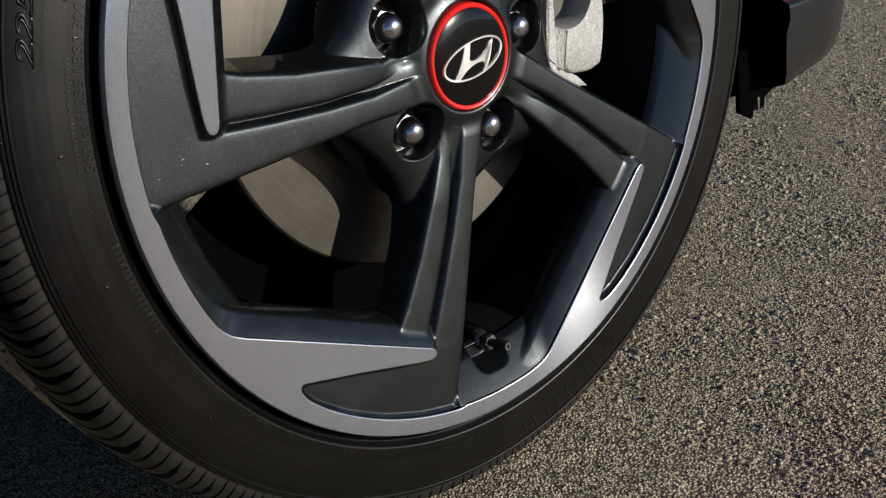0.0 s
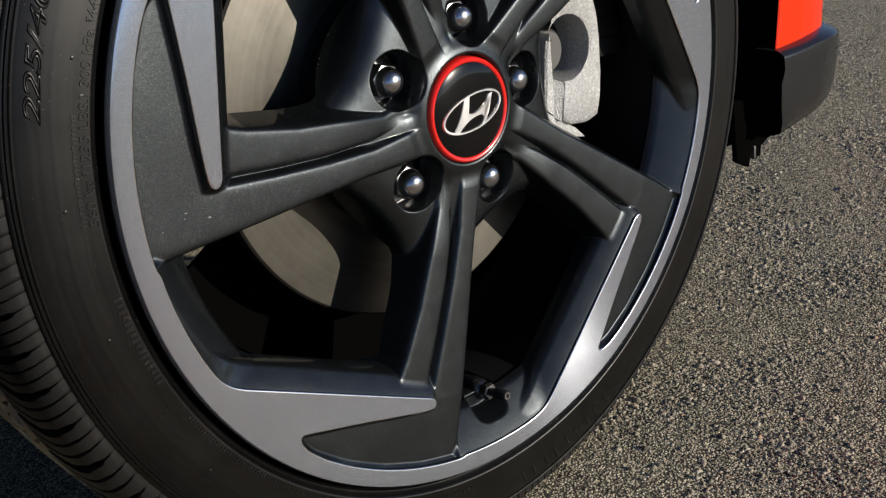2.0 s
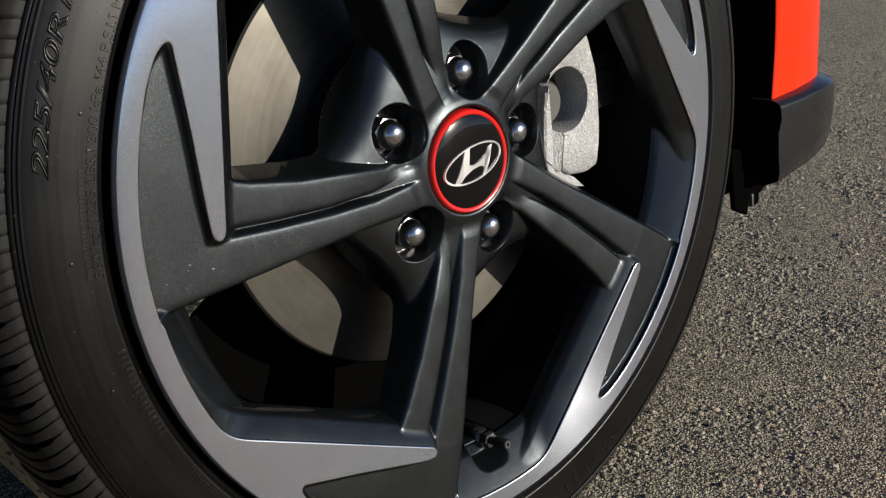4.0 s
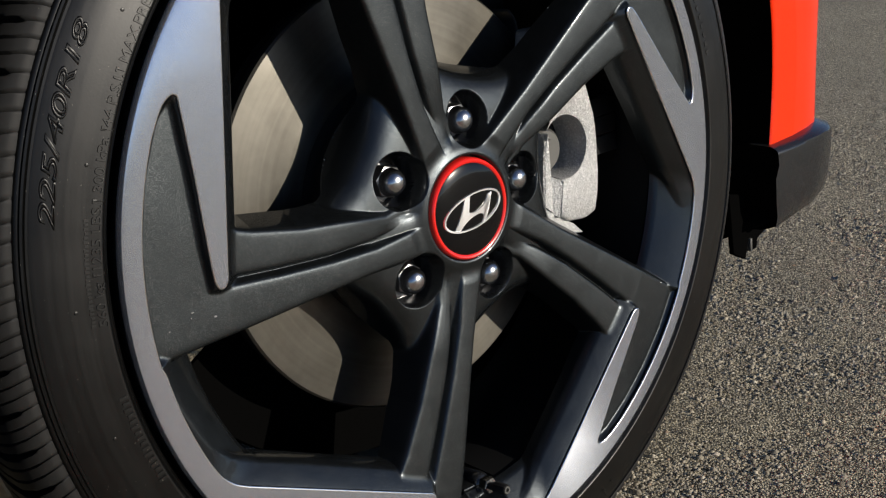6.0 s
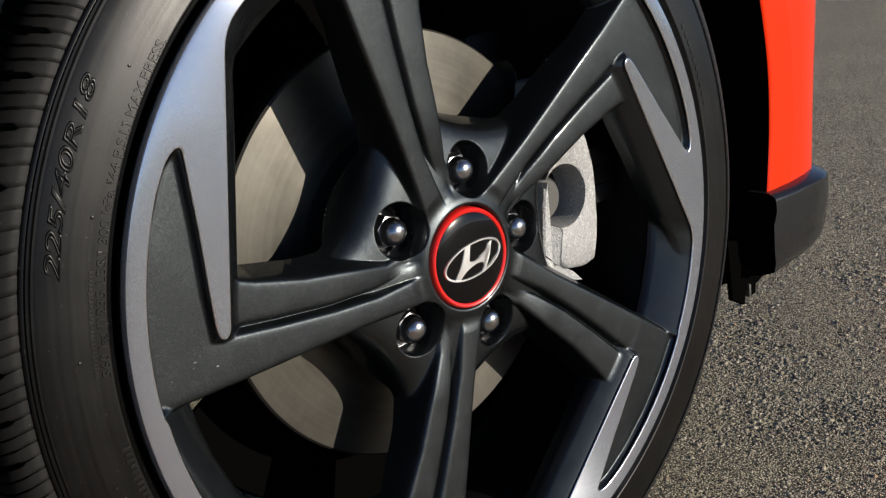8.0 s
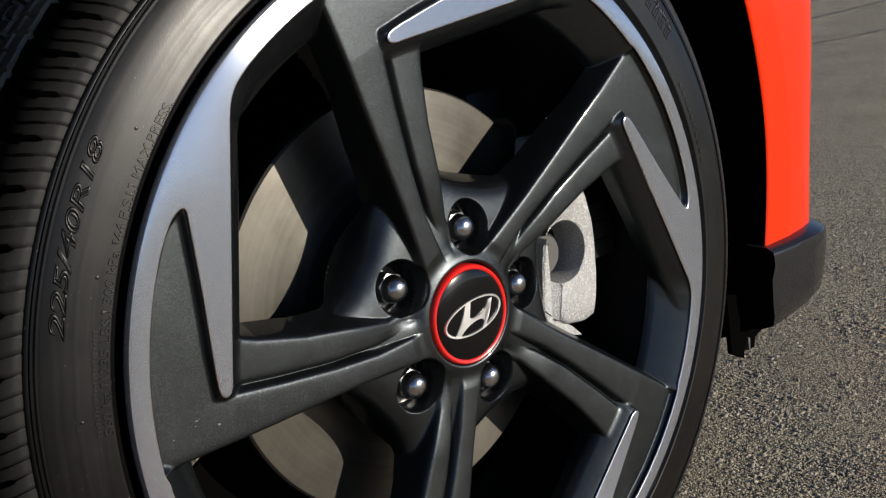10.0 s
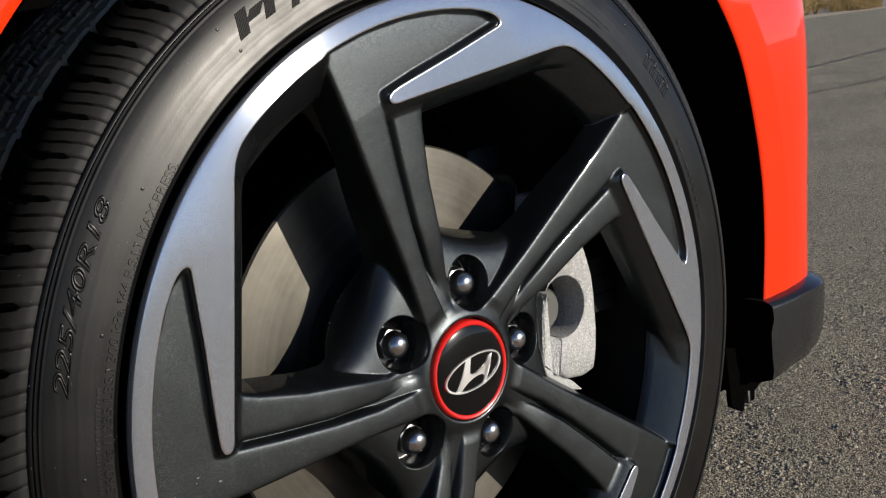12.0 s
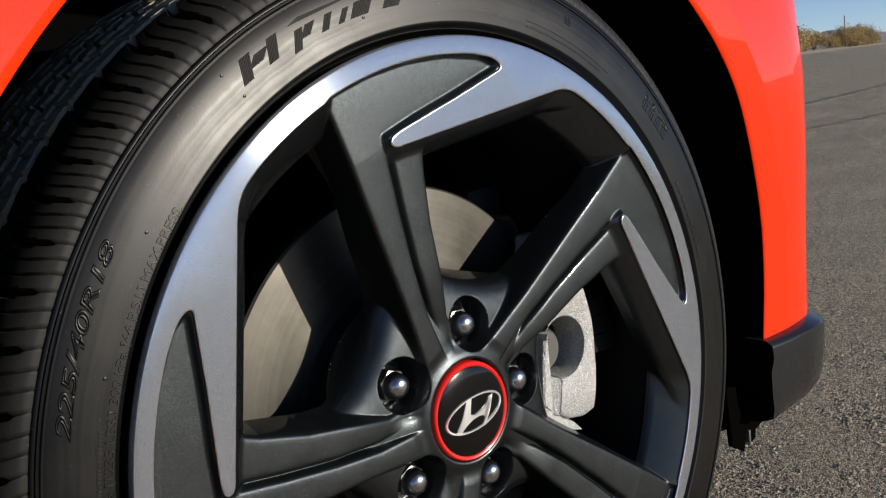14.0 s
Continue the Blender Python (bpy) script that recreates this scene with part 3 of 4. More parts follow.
for k in range(5):
    a = radians(NUT_TURN + 72 * k)
    m = pose(0.0574 * math.cos(a) + 0.0005, NUT_Y, 0.0574 * math.sin(a) - 0.0014, 0, 17 * k, 0)
    if k:
        copy_thing(nut, m)
    else:
        nut.matrix_basis = m

def knurled(profile, n):
    """A turned piece with ten shallow flutes."""
    bm = lathe(profile, n)
    for v in bm.verts:
        k = 1 - 0.09 * (0.5 + 0.5 * math.cos(10 * math.atan2(v.co.z, v.co.x))) * (v.co.y < -0.021)
        v.co.x, v.co.z = v.co.x * k, v.co.z * k
    return bm


valve = part("valve", knurled([(0.0, -0.0315), (0.0014, -0.0316), (0.0016, -0.0322), (0.0032, -0.0325), (0.0040, -0.0314), (0.0041, -0.0215), (0.0030, -0.0205), (0.0030, -0.0135)], 40), LETTER, wheel, "black tyre valve with a knurled cap")
part("cap_end", knurled([(0.0015, -0.0323), (0.0017, -0.0327), (0.0027, -0.0327), (0.0029, -0.0324)], 40), PISTON, valve, "pale worn end of the valve cap")
part("collar", lathe([(0.0031, -0.0170), (0.0056, -0.0168), (0.0063, -0.0158), (0.0063, -0.0095), (0.0052, -0.0085)], 6), NUT_CAP, valve, "bright hexagonal valve collar")
part("grommet", lathe([(0.0048, -0.0100), (0.0062, -0.0094), (0.0078, -0.0070), (0.0085, -0.0030), (0.0085, 0.008)], 24), GLOSS, valve)
valve.matrix_basis = pose(0.0005, 0.0215, -0.2105, -6, 0, 3)


# ---- tyre ----
tyre = thing("tyre", (0, 0, HUB), "low-profile black rubber tyre with dusty sidewall, standing on asphalt", "tyre")
PROFILE = [(0.236, 0.006), (0.2462, 0.002), (0.2480, -0.0040), (0.2500, -0.0088), (0.2505, -0.0096), (0.2511, -0.0092), (0.2518, -0.0096), (0.2532, -0.0124), (0.2540, -0.0137), (0.2548, -0.0142), (0.2556, -0.0141), (0.2575, -0.0139), (0.2595, -0.0136), (0.2640, -0.0131), (0.2700, -0.0125),
           (0.2750, -0.0118), (0.2820, -0.0104), (0.2870, -0.0089), (0.2886, -0.0082), (0.2890, -0.0090), (0.2901, -0.0087), (0.2904, -0.0077), (0.2912, -0.0083), (0.2923, -0.0079), (0.2926, -0.0066), (0.2940, -0.0064), (0.2950, -0.0050)]
part("sidewall", lathe(PROFILE, 360), SIDEWALL, tyre, "matt black rubber sidewall", 50)


def side_y(r):
    rs, ys = [p[0] for p in PROFILE], [p[1] for p in PROFILE]
    return float(np.interp(r, rs, ys))


PITCHES = 73
SWEEP_Y = (-0.008, 0.0, 0.008, 0.017, 0.028, 0.036, 0.044)
SWEEP = (0.0, 0.95, 1.45, 1.60, 1.15, 0.3, -1.0)


def tread_mesh():
    """The running surface: swept shoulder blocks of uneven pitch, ribs, grooves and sipes."""
    per = 26
    na = PITCHES * per
    prof = spline([(0.2950, -0.0050), (0.3000, -0.0035), (0.3055, 0.0005), (0.3100, 0.007), (0.3132, 0.016), (0.3152, 0.028), (0.3162, 0.038), (0.3167, 0.048), (0.3172, 0.060), (0.3176, 0.075), (0.3178, 0.095),
                   (0.3176, 0.110), (0.3172, 0.128), (0.3165, 0.145), (0.3150, 0.165), (0.3120, 0.182), (0.3040, 0.196), (0.2900, 0.206), (0.2600, 0.208), (0.2380, 0.196)], 9)
    prof = np.array(prof)
    R0, Y0 = prof[:, 0], prof[:, 1]
    step = 360 / PITCHES

    def count(d):
        return (d - 130.6) / step - 0.286 * (np.cos(np.radians(8 * (d - 129))) - 0.975)

    # rows lie at even parts of each uneven pitch, and bend with the grooves
    dense = np.linspace(-20, 400, 42001)
    first = math.ceil(count(0.0))
    U, Y = np.meshgrid(first + np.arange(na) / per, Y0, indexing="ij")
    T = np.radians(np.interp(U, count(dense), dense) + np.interp(Y, SWEEP_Y, SWEEP))
    R = np.tile(R0, (na, 1))

    def line(shift, slope, width, lo, hi, depth, soft=0.2):
        u = U - shift - slope * (Y - lo)
        d = np.abs(u - np.round(u)) * step * np.pi / 180 * 0.315
        m = np.clip(1 - (d - width / 2) / (soft * width + 0.0003), 0, 1)
        e = np.clip((Y - lo) / 0.003, 0, 1) * np.clip((hi - Y) / 0.002, 0, 1)
        return m * e * depth

    cut = np.zeros_like(R)
    swell = 0.0008 + 0.0030 * np.clip((Y + 0.004) / 0.018, 0, 1)
    cut = np.maximum(cut, line(0, 0, swell, -0.0075, 0.046, 0.0064) * np.clip((Y + 0.008) / 0.014, 0.3, 1))
    cut = np.maximum(cut, line(9 / 26, 0, 0.0008, -0.0075, 0.034, 0.0026))
    cut = np.maximum(cut, line(17 / 26, 0, 0.0008, -0.0075, 0.036, 0.0026))
    for y0, w, dp in ((0.0425, 0.0050, 0.0070), (0.0600, 0.0012, 0.0030), (0.0755, 0.0050, 0.0070), (0.0940, 0.0012, 0.0030), (0.113, 0.0060, 0.0070), (0.130, 0.0012, 0.003), (0.150, 0.0060, 0.0072)):
        wander = y0 + 0.0008 * np.sign(np.sin(U * 2 * np.pi))
        cut = np.maximum(cut, np.clip(1 - (np.abs(Y - wander) - w / 2) / 0.0009, 0, 1) * dp)
    for y0, y1, s, at in ((0.046, 0.0595, 40, 0.1), (0.0605, 0.073, 60, 0.55), (0.078, 0.0935, -40, 0.2), (0.0945, 0.110, -60, 0.7), (0.116, 0.147, 40, 0.3)):
        cut = np.maximum(cut, line(at, s / step, 0.0016, y0, y1, 0.005))
        cut = np.maximum(cut, line(at + 0.5, s / step, 0.0008, y0, y1, 0.003))
    cut = np.maximum(cut, line(0, 9, 0.0030, 0.152, 0.200, 0.0062))
    # small tie blocks standing in the first channel
    u = U - 0.35
    tie = (np.abs(u - np.round(u)) < 0.22) & (np.abs(Y - 0.0415) < 0.0030)
    cut = np.where(tie, np.minimum(cut, 0.0030), cut)
    R = R - cut
    verts = np.stack([R * np.cos(T), Y, R * np.sin(T)], -1).reshape(-1, 3)
    k = len(prof)
    i = np.arange(na)[:, None] * k + np.arange(k - 1)[None]
    j = ((np.arange(na) + 1) % na)[:, None] * k + np.arange(k - 1)[None]
    faces = np.stack([i, j, j + 1, i + 1], -1).reshape(-1, 4)
    inner = verts[faces].mean(1)[:, 1] > 0.0445
    mesh_object("crown_ribs", verts.tolist(), faces[inner].tolist(), DUSTY_LIT, tyre, "dusty tread ribs with grooves and sipes, paled to stand for skylight", 42)
    return mesh_object("tread_shoulder", verts.tolist(), faces[~inner].tolist(), TREAD, tyre, "black tread shoulder with slanted blocks", 42)


tread_mesh()


def wrap(flat_mesh, r0, start, lift=0.0):
    """Bends flat letters (x along, y up, z out) round the sidewall, clockwise from the start angle."""
    for v in flat_mesh.vertices:
        x, y, z = v.co
        a = radians(start) - x / r0
        r = r0 + y
        v.co = (r * math.cos(a), side_y(r) - z - lift, r * math.sin(a))


def sidewall_text(words, r0, start, span, size, outline, lean=0.0):
    cu = bpy.data.curves.new("letters", "FONT")
    cu.body, cu.size, cu.shear = words, size, lean
    if outline:
        cu.fill_mode, cu.bevel_depth, cu.bevel_resolution = "NONE", 0.00045, 1
    else:
        cu.fill_mode, cu.extrude, cu.bevel_depth, cu.bevel_resolution = "BOTH", 0.0003, 0.0001, 0
    cu.resolution_u = 4
    tmp = new("letters", cu)
    dg = bpy.context.evaluated_depsgraph_get()
    me = bpy.data.meshes.new_from_object(tmp.evaluated_get(dg))
    bpy.data.objects.remove(tmp)
    xs = [v.co.x for v in me.vertices]
    k = radians(span) * r0 / (max(xs) - min(xs))
    for v in me.vertices:
        v.co.x = (v.co.x - min(xs)) * k
    wrap(me, r0, start)
    me.materials.clear()
    me.materials.append(SIDEWALL if outline else WRITING)
    ob = new("lettering", me)
    ob.parent = tyre
    return ob


sidewall_text("225/40R18", 0.2774, 167.3, 20.9, 0.0098, True, 0.25)
sidewall_text("560 kg [1235 LBS.] 300 kPa [44 P.S.I.] MAX.PRESS.", 0.2552, 178.2, 38.7, 0.0068, False)
sidewall_text("M+S", 0.2778, 43.4, 7.8, 0.0085, True)


def bars(r0, r1, start, end, count, mat, label, lean=0.0, lift=0.0003, fill=0.6, wave=0.0):
    """Plain raised bars on the sidewall where writing or a mark stands."""
    bm = bmesh.new()
    for i in range(count):
        a0 = start + (end - start) * i / count
        a1 = a0 + (end - start) / count * fill
        hi = r1 - wave * (r1 - r0) * ((i * 7) % 5) / 5
        grid = []
        for s in range(6):
            r = r0 + (hi - r0) * s / 5
            row = []
            for a in (a0, a1):
                q = radians(a - lean * s / 5)
                row.append((r * math.cos(q), r * math.sin(q), side_y(r)))
            grid.append(row)
        top = [[bm.verts.new((x, y - lift, z)) for x, z, y in row] for row in grid]
        low = [[bm.verts.new((x, y + 0.0005, z)) for x, z, y in row] for row in grid]
        for s in range(5):
            bm.faces.new((top[s][0], top[s][1], top[s + 1][1], top[s + 1][0]))
            for j in (0, 1):
                bm.faces.new((top[s][j], top[s + 1][j], low[s + 1][j], low[s][j]))
        for s in (0, 5):
            bm.faces.new((top[s][0], top[s][1], low[s][1], low[s][0]))
    return part("raised_mark", bm, mat, tyre, label)


# the maker's mark as ribbed plain shapes, and small writing as bars
for a0, a1, r0, r1, n in ((123.1, 121.4, 0.2690, 0.2815, 7), (121.2, 118.9, 0.2735, 0.2785, 7), (118.7, 117.1, 0.2690, 0.2812, 7), (114.9, 113.6, 0.2655, 0.2765, 5), (113.2, 111.6, 0.2705, 0.2765, 6),
                          (110.0, 108.8, 0.2680, 0.2765, 4), (107.2, 106.2, 0.2680, 0.2755, 4), (105.2, 102.2, 0.2680, 0.2765, 11), (99.8, 97.0, 0.2680, 0.2765, 10)):
    bars(r0, r1, a0, a1, n, LETTER, "ribbed black plain mark", 1.5, 0.0004, 0.78)
bars(0.2805, 0.2822, 114.0, 104.0, 1, LETTER, "thin black swash", 2.0, 0.0004, 1.0)
for a in (271.5, 276.5, 281.5, 286.5, 291.5):
    bars(0.2720, 0.2850, a, a + 0.35, 1, WRITING, "plain raised mark", -1.0, 0.0005, 1.0)
    bars(0.2720, 0.2850, a + 2.2, a + 2.6, 1, WRITING, "plain raised mark", -1.0, 0.0005, 1.0)
bars(0.2614, 0.2638, 178.0, 166.0, 26, WRITING, "small raised writing as bars", 0, 0.0004, 0.55, 0.3)
bars(0.2555, 0.2600, 199.0, 186.5, 16, WRITING, "small raised writing as bars", 0, 0.0004, 0.55, 0.3)
bars(0.2640, 0.2655, 73.0, 53.0, 60, WRITING, "small raised writing as bars", 0, 0.0003, 0.5, 0.4)
bars(0.2600, 0.2615, 73.0, 55.0, 56, WRITING, "small raised writing as bars", 0, 0.0003, 0.5, 0.4)
bars(0.2600, 0.2640, 28.0, 12.0, 10, WRITING, "small raised writing as bars", 0, 0.0004, 0.5, 0.3)
bars(0.2600, 0.2635, 262.0, 240.0, 40, WRITING, "small raised writing as bars", 0, 0.0004, 0.5, 0.4)
bars(0.2560, 0.2590, 236.0, 205.0, 60, WRITING, "small raised writing as bars", 0, 0.0004, 0.5, 0.4)
bars(0.2760, 0.2820, 64.8, 63.4, 4, SIDEWALL, "small raised square mark", 0, 0.0004, 0.6, 0.0)
for i in range(4):
    bars(0.2695, 0.2762, 43.4 - 2.1 * i, 41.7 - 2.1 * i, 3, SIDEWALL, "small raised square mark", 0, 0.0004, 0.7, 0.0)


def vent_pips():
    for a, r in ((124.4, 0.2815), (123.9, 0.2655), (144.0, 0.2665), (103.2, 0.2665), (176.0, 0.2700), (191.0, 0.2690), (160.5, 0.2640), (50.0, 0.2800), (213.0, 0.2705), (233.0, 0.2670)):
        bm = lathe([(0.0, -0.0004), (0.0006, -0.0005), (0.0009, -0.0004), (0.0010, 0.0004)], 10)
        ob = part("vent_pip", bm, SIDEWALL, tyre)
        ob.location = (r * math.cos(radians(a)), side_y(r), r * math.sin(radians(a)))


vent_pips()

# ---- brakes ----
disc = thing("brake_disc", (0, 0, HUB), "ground grey iron brake disc behind the spokes", "brake disc")
part("rotor", lathe([(0.088, 0.060), (0.0885, 0.058), (0.1485, 0.058), (0.1500, 0.0595), (0.1500, 0.0655), (0.146, 0.0665), (0.145, 0.0755), (0.1455, 0.0765), (0.1455, 0.084), (0.088, 0.084)], 200), IRON, disc)
part("hat", lathe([(0.0, 0.033), (0.074, 0.033), (0.079, 0.036), (0.081, 0.059), (0.0885, 0.060)], 96), RUST, disc)
knuckle = thing("steering_knuckle", (0, 0, HUB), "dark forged steel steering knuckle behind the disc", "suspension part")
part("carrier", lathe([(0.0, 0.088), (0.07, 0.088), (0.075, 0.1), (0.06, 0.16), (0.0, 0.17)], 48), RUST, knuckle)
part("splash_shield", lathe([(0.03, 0.110), (0.135, 0.108), (0.198, 0.100), (0.1995, 0.103), (0.136, 0.112), (0.03, 0.113)], 96, 206, 345), BLACK, knuckle)
part("upper_arm", box(0.105, 0.15, 0.092, 0.15, 0.085, 0.135, 0.012), RUST, knuckle)
shaft = part("drive_shaft", lathe([(0.0, 0.15), (0.045, 0.15), (0.045, 0.2), (0.02, 0.24), (0.02, 0.7), (0, 0.7)], 32), RUST, knuckle)

caliper = thing("brake_caliper", (0, 0, HUB), "silver painted cast brake caliper straddling the disc", "brake caliper")


BITE_X, BITE_Z, BITE_R = 0.1210, 0.0115, 0.0235


def bite_ring(f):
    return [(BITE_X + BITE_R * f * math.cos(radians(a)), BITE_Z + BITE_R * f * math.sin(radians(a))) for a in range(-104, 139, 11)]


def caliper_body():
    """A thick casting with a rounded outer edge and a round mouth open towards the hub."""
    outline = [(0.1150, -0.0132), (0.1105, -0.0388), (0.1195, -0.0453), (0.1385, -0.0480), (0.1500, -0.0450), (0.1540, -0.0320), (0.1566, -0.0152), (0.1575, 0.0117), (0.1562, 0.0284), (0.150, 0.050), (0.140, 0.075), (0.128, 0.098), (0.112, 0.098), (0.103, 0.060), (0.104, 0.034)]
    o = np.array(outline)
    run_at = np.concatenate([[0], np.cumsum(np.hypot(*np.diff(o, axis=0).T))])
    ring = bite_ring(1.07)
    n = len(ring) * 3 - 2
    at = np.linspace(0, run_at[-1], n)
    o = np.stack([np.interp(at, run_at, o[:, 0]), np.interp(at, run_at, o[:, 1])], 1)
    centre = np.array((0.132, 0.012))
    shrink = lambda k: o + (centre - o) / np.linalg.norm(centre - o, axis=1)[:, None] * k
    bm = bmesh.new()
    layers = []
    for pts, y in ((o, 0.050), (o, 0.0215), (shrink(0.0008), 0.0197), (shrink(0.0026), 0.0185)):
        layers.append([bm.verts.new((p[0], y, p[1])) for p in pts])
    fine = lambda f: [tuple(np.array((np.interp(i / 3, range(len(ring)), [p[0] for p in bite_ring(f)]), np.interp(i / 3, range(len(ring)), [p[1] for p in bite_ring(f)])))) for i in range(n)]
    for f, y in ((1.07, 0.0185), (1.02, 0.0192), (1.0, 0.0212), (0.97, 0.027), (0.94, 0.037), (0.92, 0.047)):
        layers.append([bm.verts.new((p[0], y, p[1])) for p in fine(f)])
    for p, q in zip(layers, layers[1:]):
        for i in range(n - 1):
            bm.faces.new((p[i], p[i + 1], q[i + 1], q[i]))
    bmesh.ops.recalc_face_normals(bm, faces=bm.faces)
    return part("body", bm, CAST, caliper, "rough silver cast caliper body", 40)


cal_body = caliper_body()
part("bridge", box(0.1530, 0.172, 0.046, 0.100, -0.045, 0.085, 0.005), RUST, caliper)
part("piston", lathe([(0.0, 0.031), (0.0145, 0.031), (0.0165, 0.033), (0.0165, 0.05)], 40), PISTON, caliper).location = (0.1135, 0, 0.0095)
part("bolt", lathe([(0.0, 0.0285), (0.002, 0.0285), (0.0024, 0.029), (0.0024, 0.033)], 6), PISTON, caliper).location = (0.1155, 0, 0.0155)
part("finger", prism([(0.0970, -0.0290), (0.1062, -0.0352), (0.1080, -0.0100), (0.1080, 0.0240), (0.1040, 0.0200), (0.1010, 0.0060)], 0.0215, 0.0340, 0.0015), CAST, caliper)
bm = bmesh.new()
slant = [bm.verts.new(p) for p in ((0.1055, 0.0240, -0.0350), (0.1095, 0.0190, -0.0400), (0.1158, 0.0188, -0.0124), (0.1075, 0.0240, -0.0080))]
deep = [bm.verts.new((v.co.x, 0.036, v.co.z)) for v in slant]
bm.faces.new(slant)
for i in range(4):
    bm.faces.new((slant[i], slant[(i + 1) % 4], deep[(i + 1) % 4], deep[i]))
part("facet", bm, CAST, caliper)
curl = [(0.112 + 0.017 * math.cos(radians(a)), 0.096 + 0.017 * math.sin(radians(a))) for a in range(-100, 61, 12)]
curl += [(0.112 + 0.0185 * math.cos(radians(a)), 0.096 + 0.0185 * math.sin(radians(a))) for a in range(60, -101, -12)]
part("bracket_edge", prism(curl, 0.066, 0.085, 0.0004), PISTON, knuckle, "bright curved edge of a bracket")
part("bracket", prism([(0.0890, -0.0240), (0.0924, -0.032), (0.0980, -0.0385), (0.1055, -0.0439), (0.1180, -0.0520), (0.1298, -0.0574), (0.138, -0.0588), (0.1285, -0.0497), (0.1124, -0.0398), (0.0969, -0.0289)], 0.0225, 0.040, 0.0006), CAST, caliper)
part("pad", box(0.088, 0.148, 0.0475, 0.0575, -0.038, 0.06, 0.002), RUST, caliper, "dark brake pad")
for i in range(3):
    part("pad_clip", box(0.1600, 0.1975, 0.034, 0.044, -0.008 + i * 0.0150, 0.0062 + i * 0.0150, 0.0008), CLIP, caliper)

# ---- car body ----
CAR_TURN = 8.0
SIDE = -0.0242     # the body side, across the car's own axis
car = thing("car_body", (0, 0, 0), "glossy orange-red car body round the front wheel with grey lower trim", "car")


def front_roll(s, z=0.2):
    """How far the body side turns inwards ahead of the wheel, later higher up."""
    d = max(0.0, s - 0.478 - float(np.interp(z, (0.25, 0.32, 0.44, 0.50), (0.004, 0.010, 0.023, 0.027))) * (z > 0.22))
    return 1.7 * d * d + 14 * d ** 3


def side_depth(s, z):
    d = SIDE + front_roll(s, z)
    up = max(0.0, z - 0.46)
    return d + 0.02 * up + 0.28 * up * up


ARCH = [(0.4246, 0.2520), (0.4309, 0.2865), (0.4347, 0.3190), (0.4355, 0.3600), (0.4310, 0.3950), (0.4235, 0.4270), (0.4160, 0.4516), (0.4000, 0.4935), (0.3695, 0.5370), (0.3292, 0.5755), (0.2950, 0.6030), (0.235, 0.640), (0.130, 0.679), (0.030, 0.692), (-0.070, 0.684),
        (-0.1635, 0.649), (-0.2335, 0.6005), (-0.2835, 0.556), (-0.324, 0.505), (-0.363, 0.420), (-0.386, 0.320), (-0.384, 0.230), (-0.378, 0.150)]


def flare(k):
    """The body side leans out towards a crease that follows the arch."""
    return 0.13 * max(0.0, 0.040 - k) - 0.0026


def arch_panel(run_of, name, label, reach):
    bm = bmesh.new()
    rows = []
    for s, z in run_of:
        w = Vector((s - 0.03, z - 0.31)).normalized()
        row = []
        for k, d in ((0.0, 0.0014), (0.0008, 0.0), (0.006, 0.0), (0.02, 0), (0.038, 0), (0.0395, 0), (0.041, 0), (0.045, 0), (0.06, 0), (0.075, 0), (0.105, 0), (0.13, 0), (0.16, 0), (0.20, 0), (0.26, 0), (0.34, 0), (0.5, 0)):
            if k > reach:
                continue
            # the panel ends level with the trim below
            q, h = s + w.x * k, max(0.15, z + w.y * k)
            row.append((q, side_depth(q, h) + d + flare(k), h))
        rows.append([bm.verts.new(p) for p in row])
    for p, q in zip(rows, rows[1:]):
        for j in range(len(p) - 1):
            bm.faces.new((p[j], p[j + 1], q[j + 1], q[j]))
    return part(name, bm, RED, car, label, 60)


edge = [tuple(p) for p in spline(ARCH, 6)]
split = len(edge) // 2
arch_panel(edge[:split + 1], "front_bumper", "glossy orange-red bumper side", 0.2)
arch_panel(edge[split:], "front_wing", "glossy orange-red front wing", 0.5)


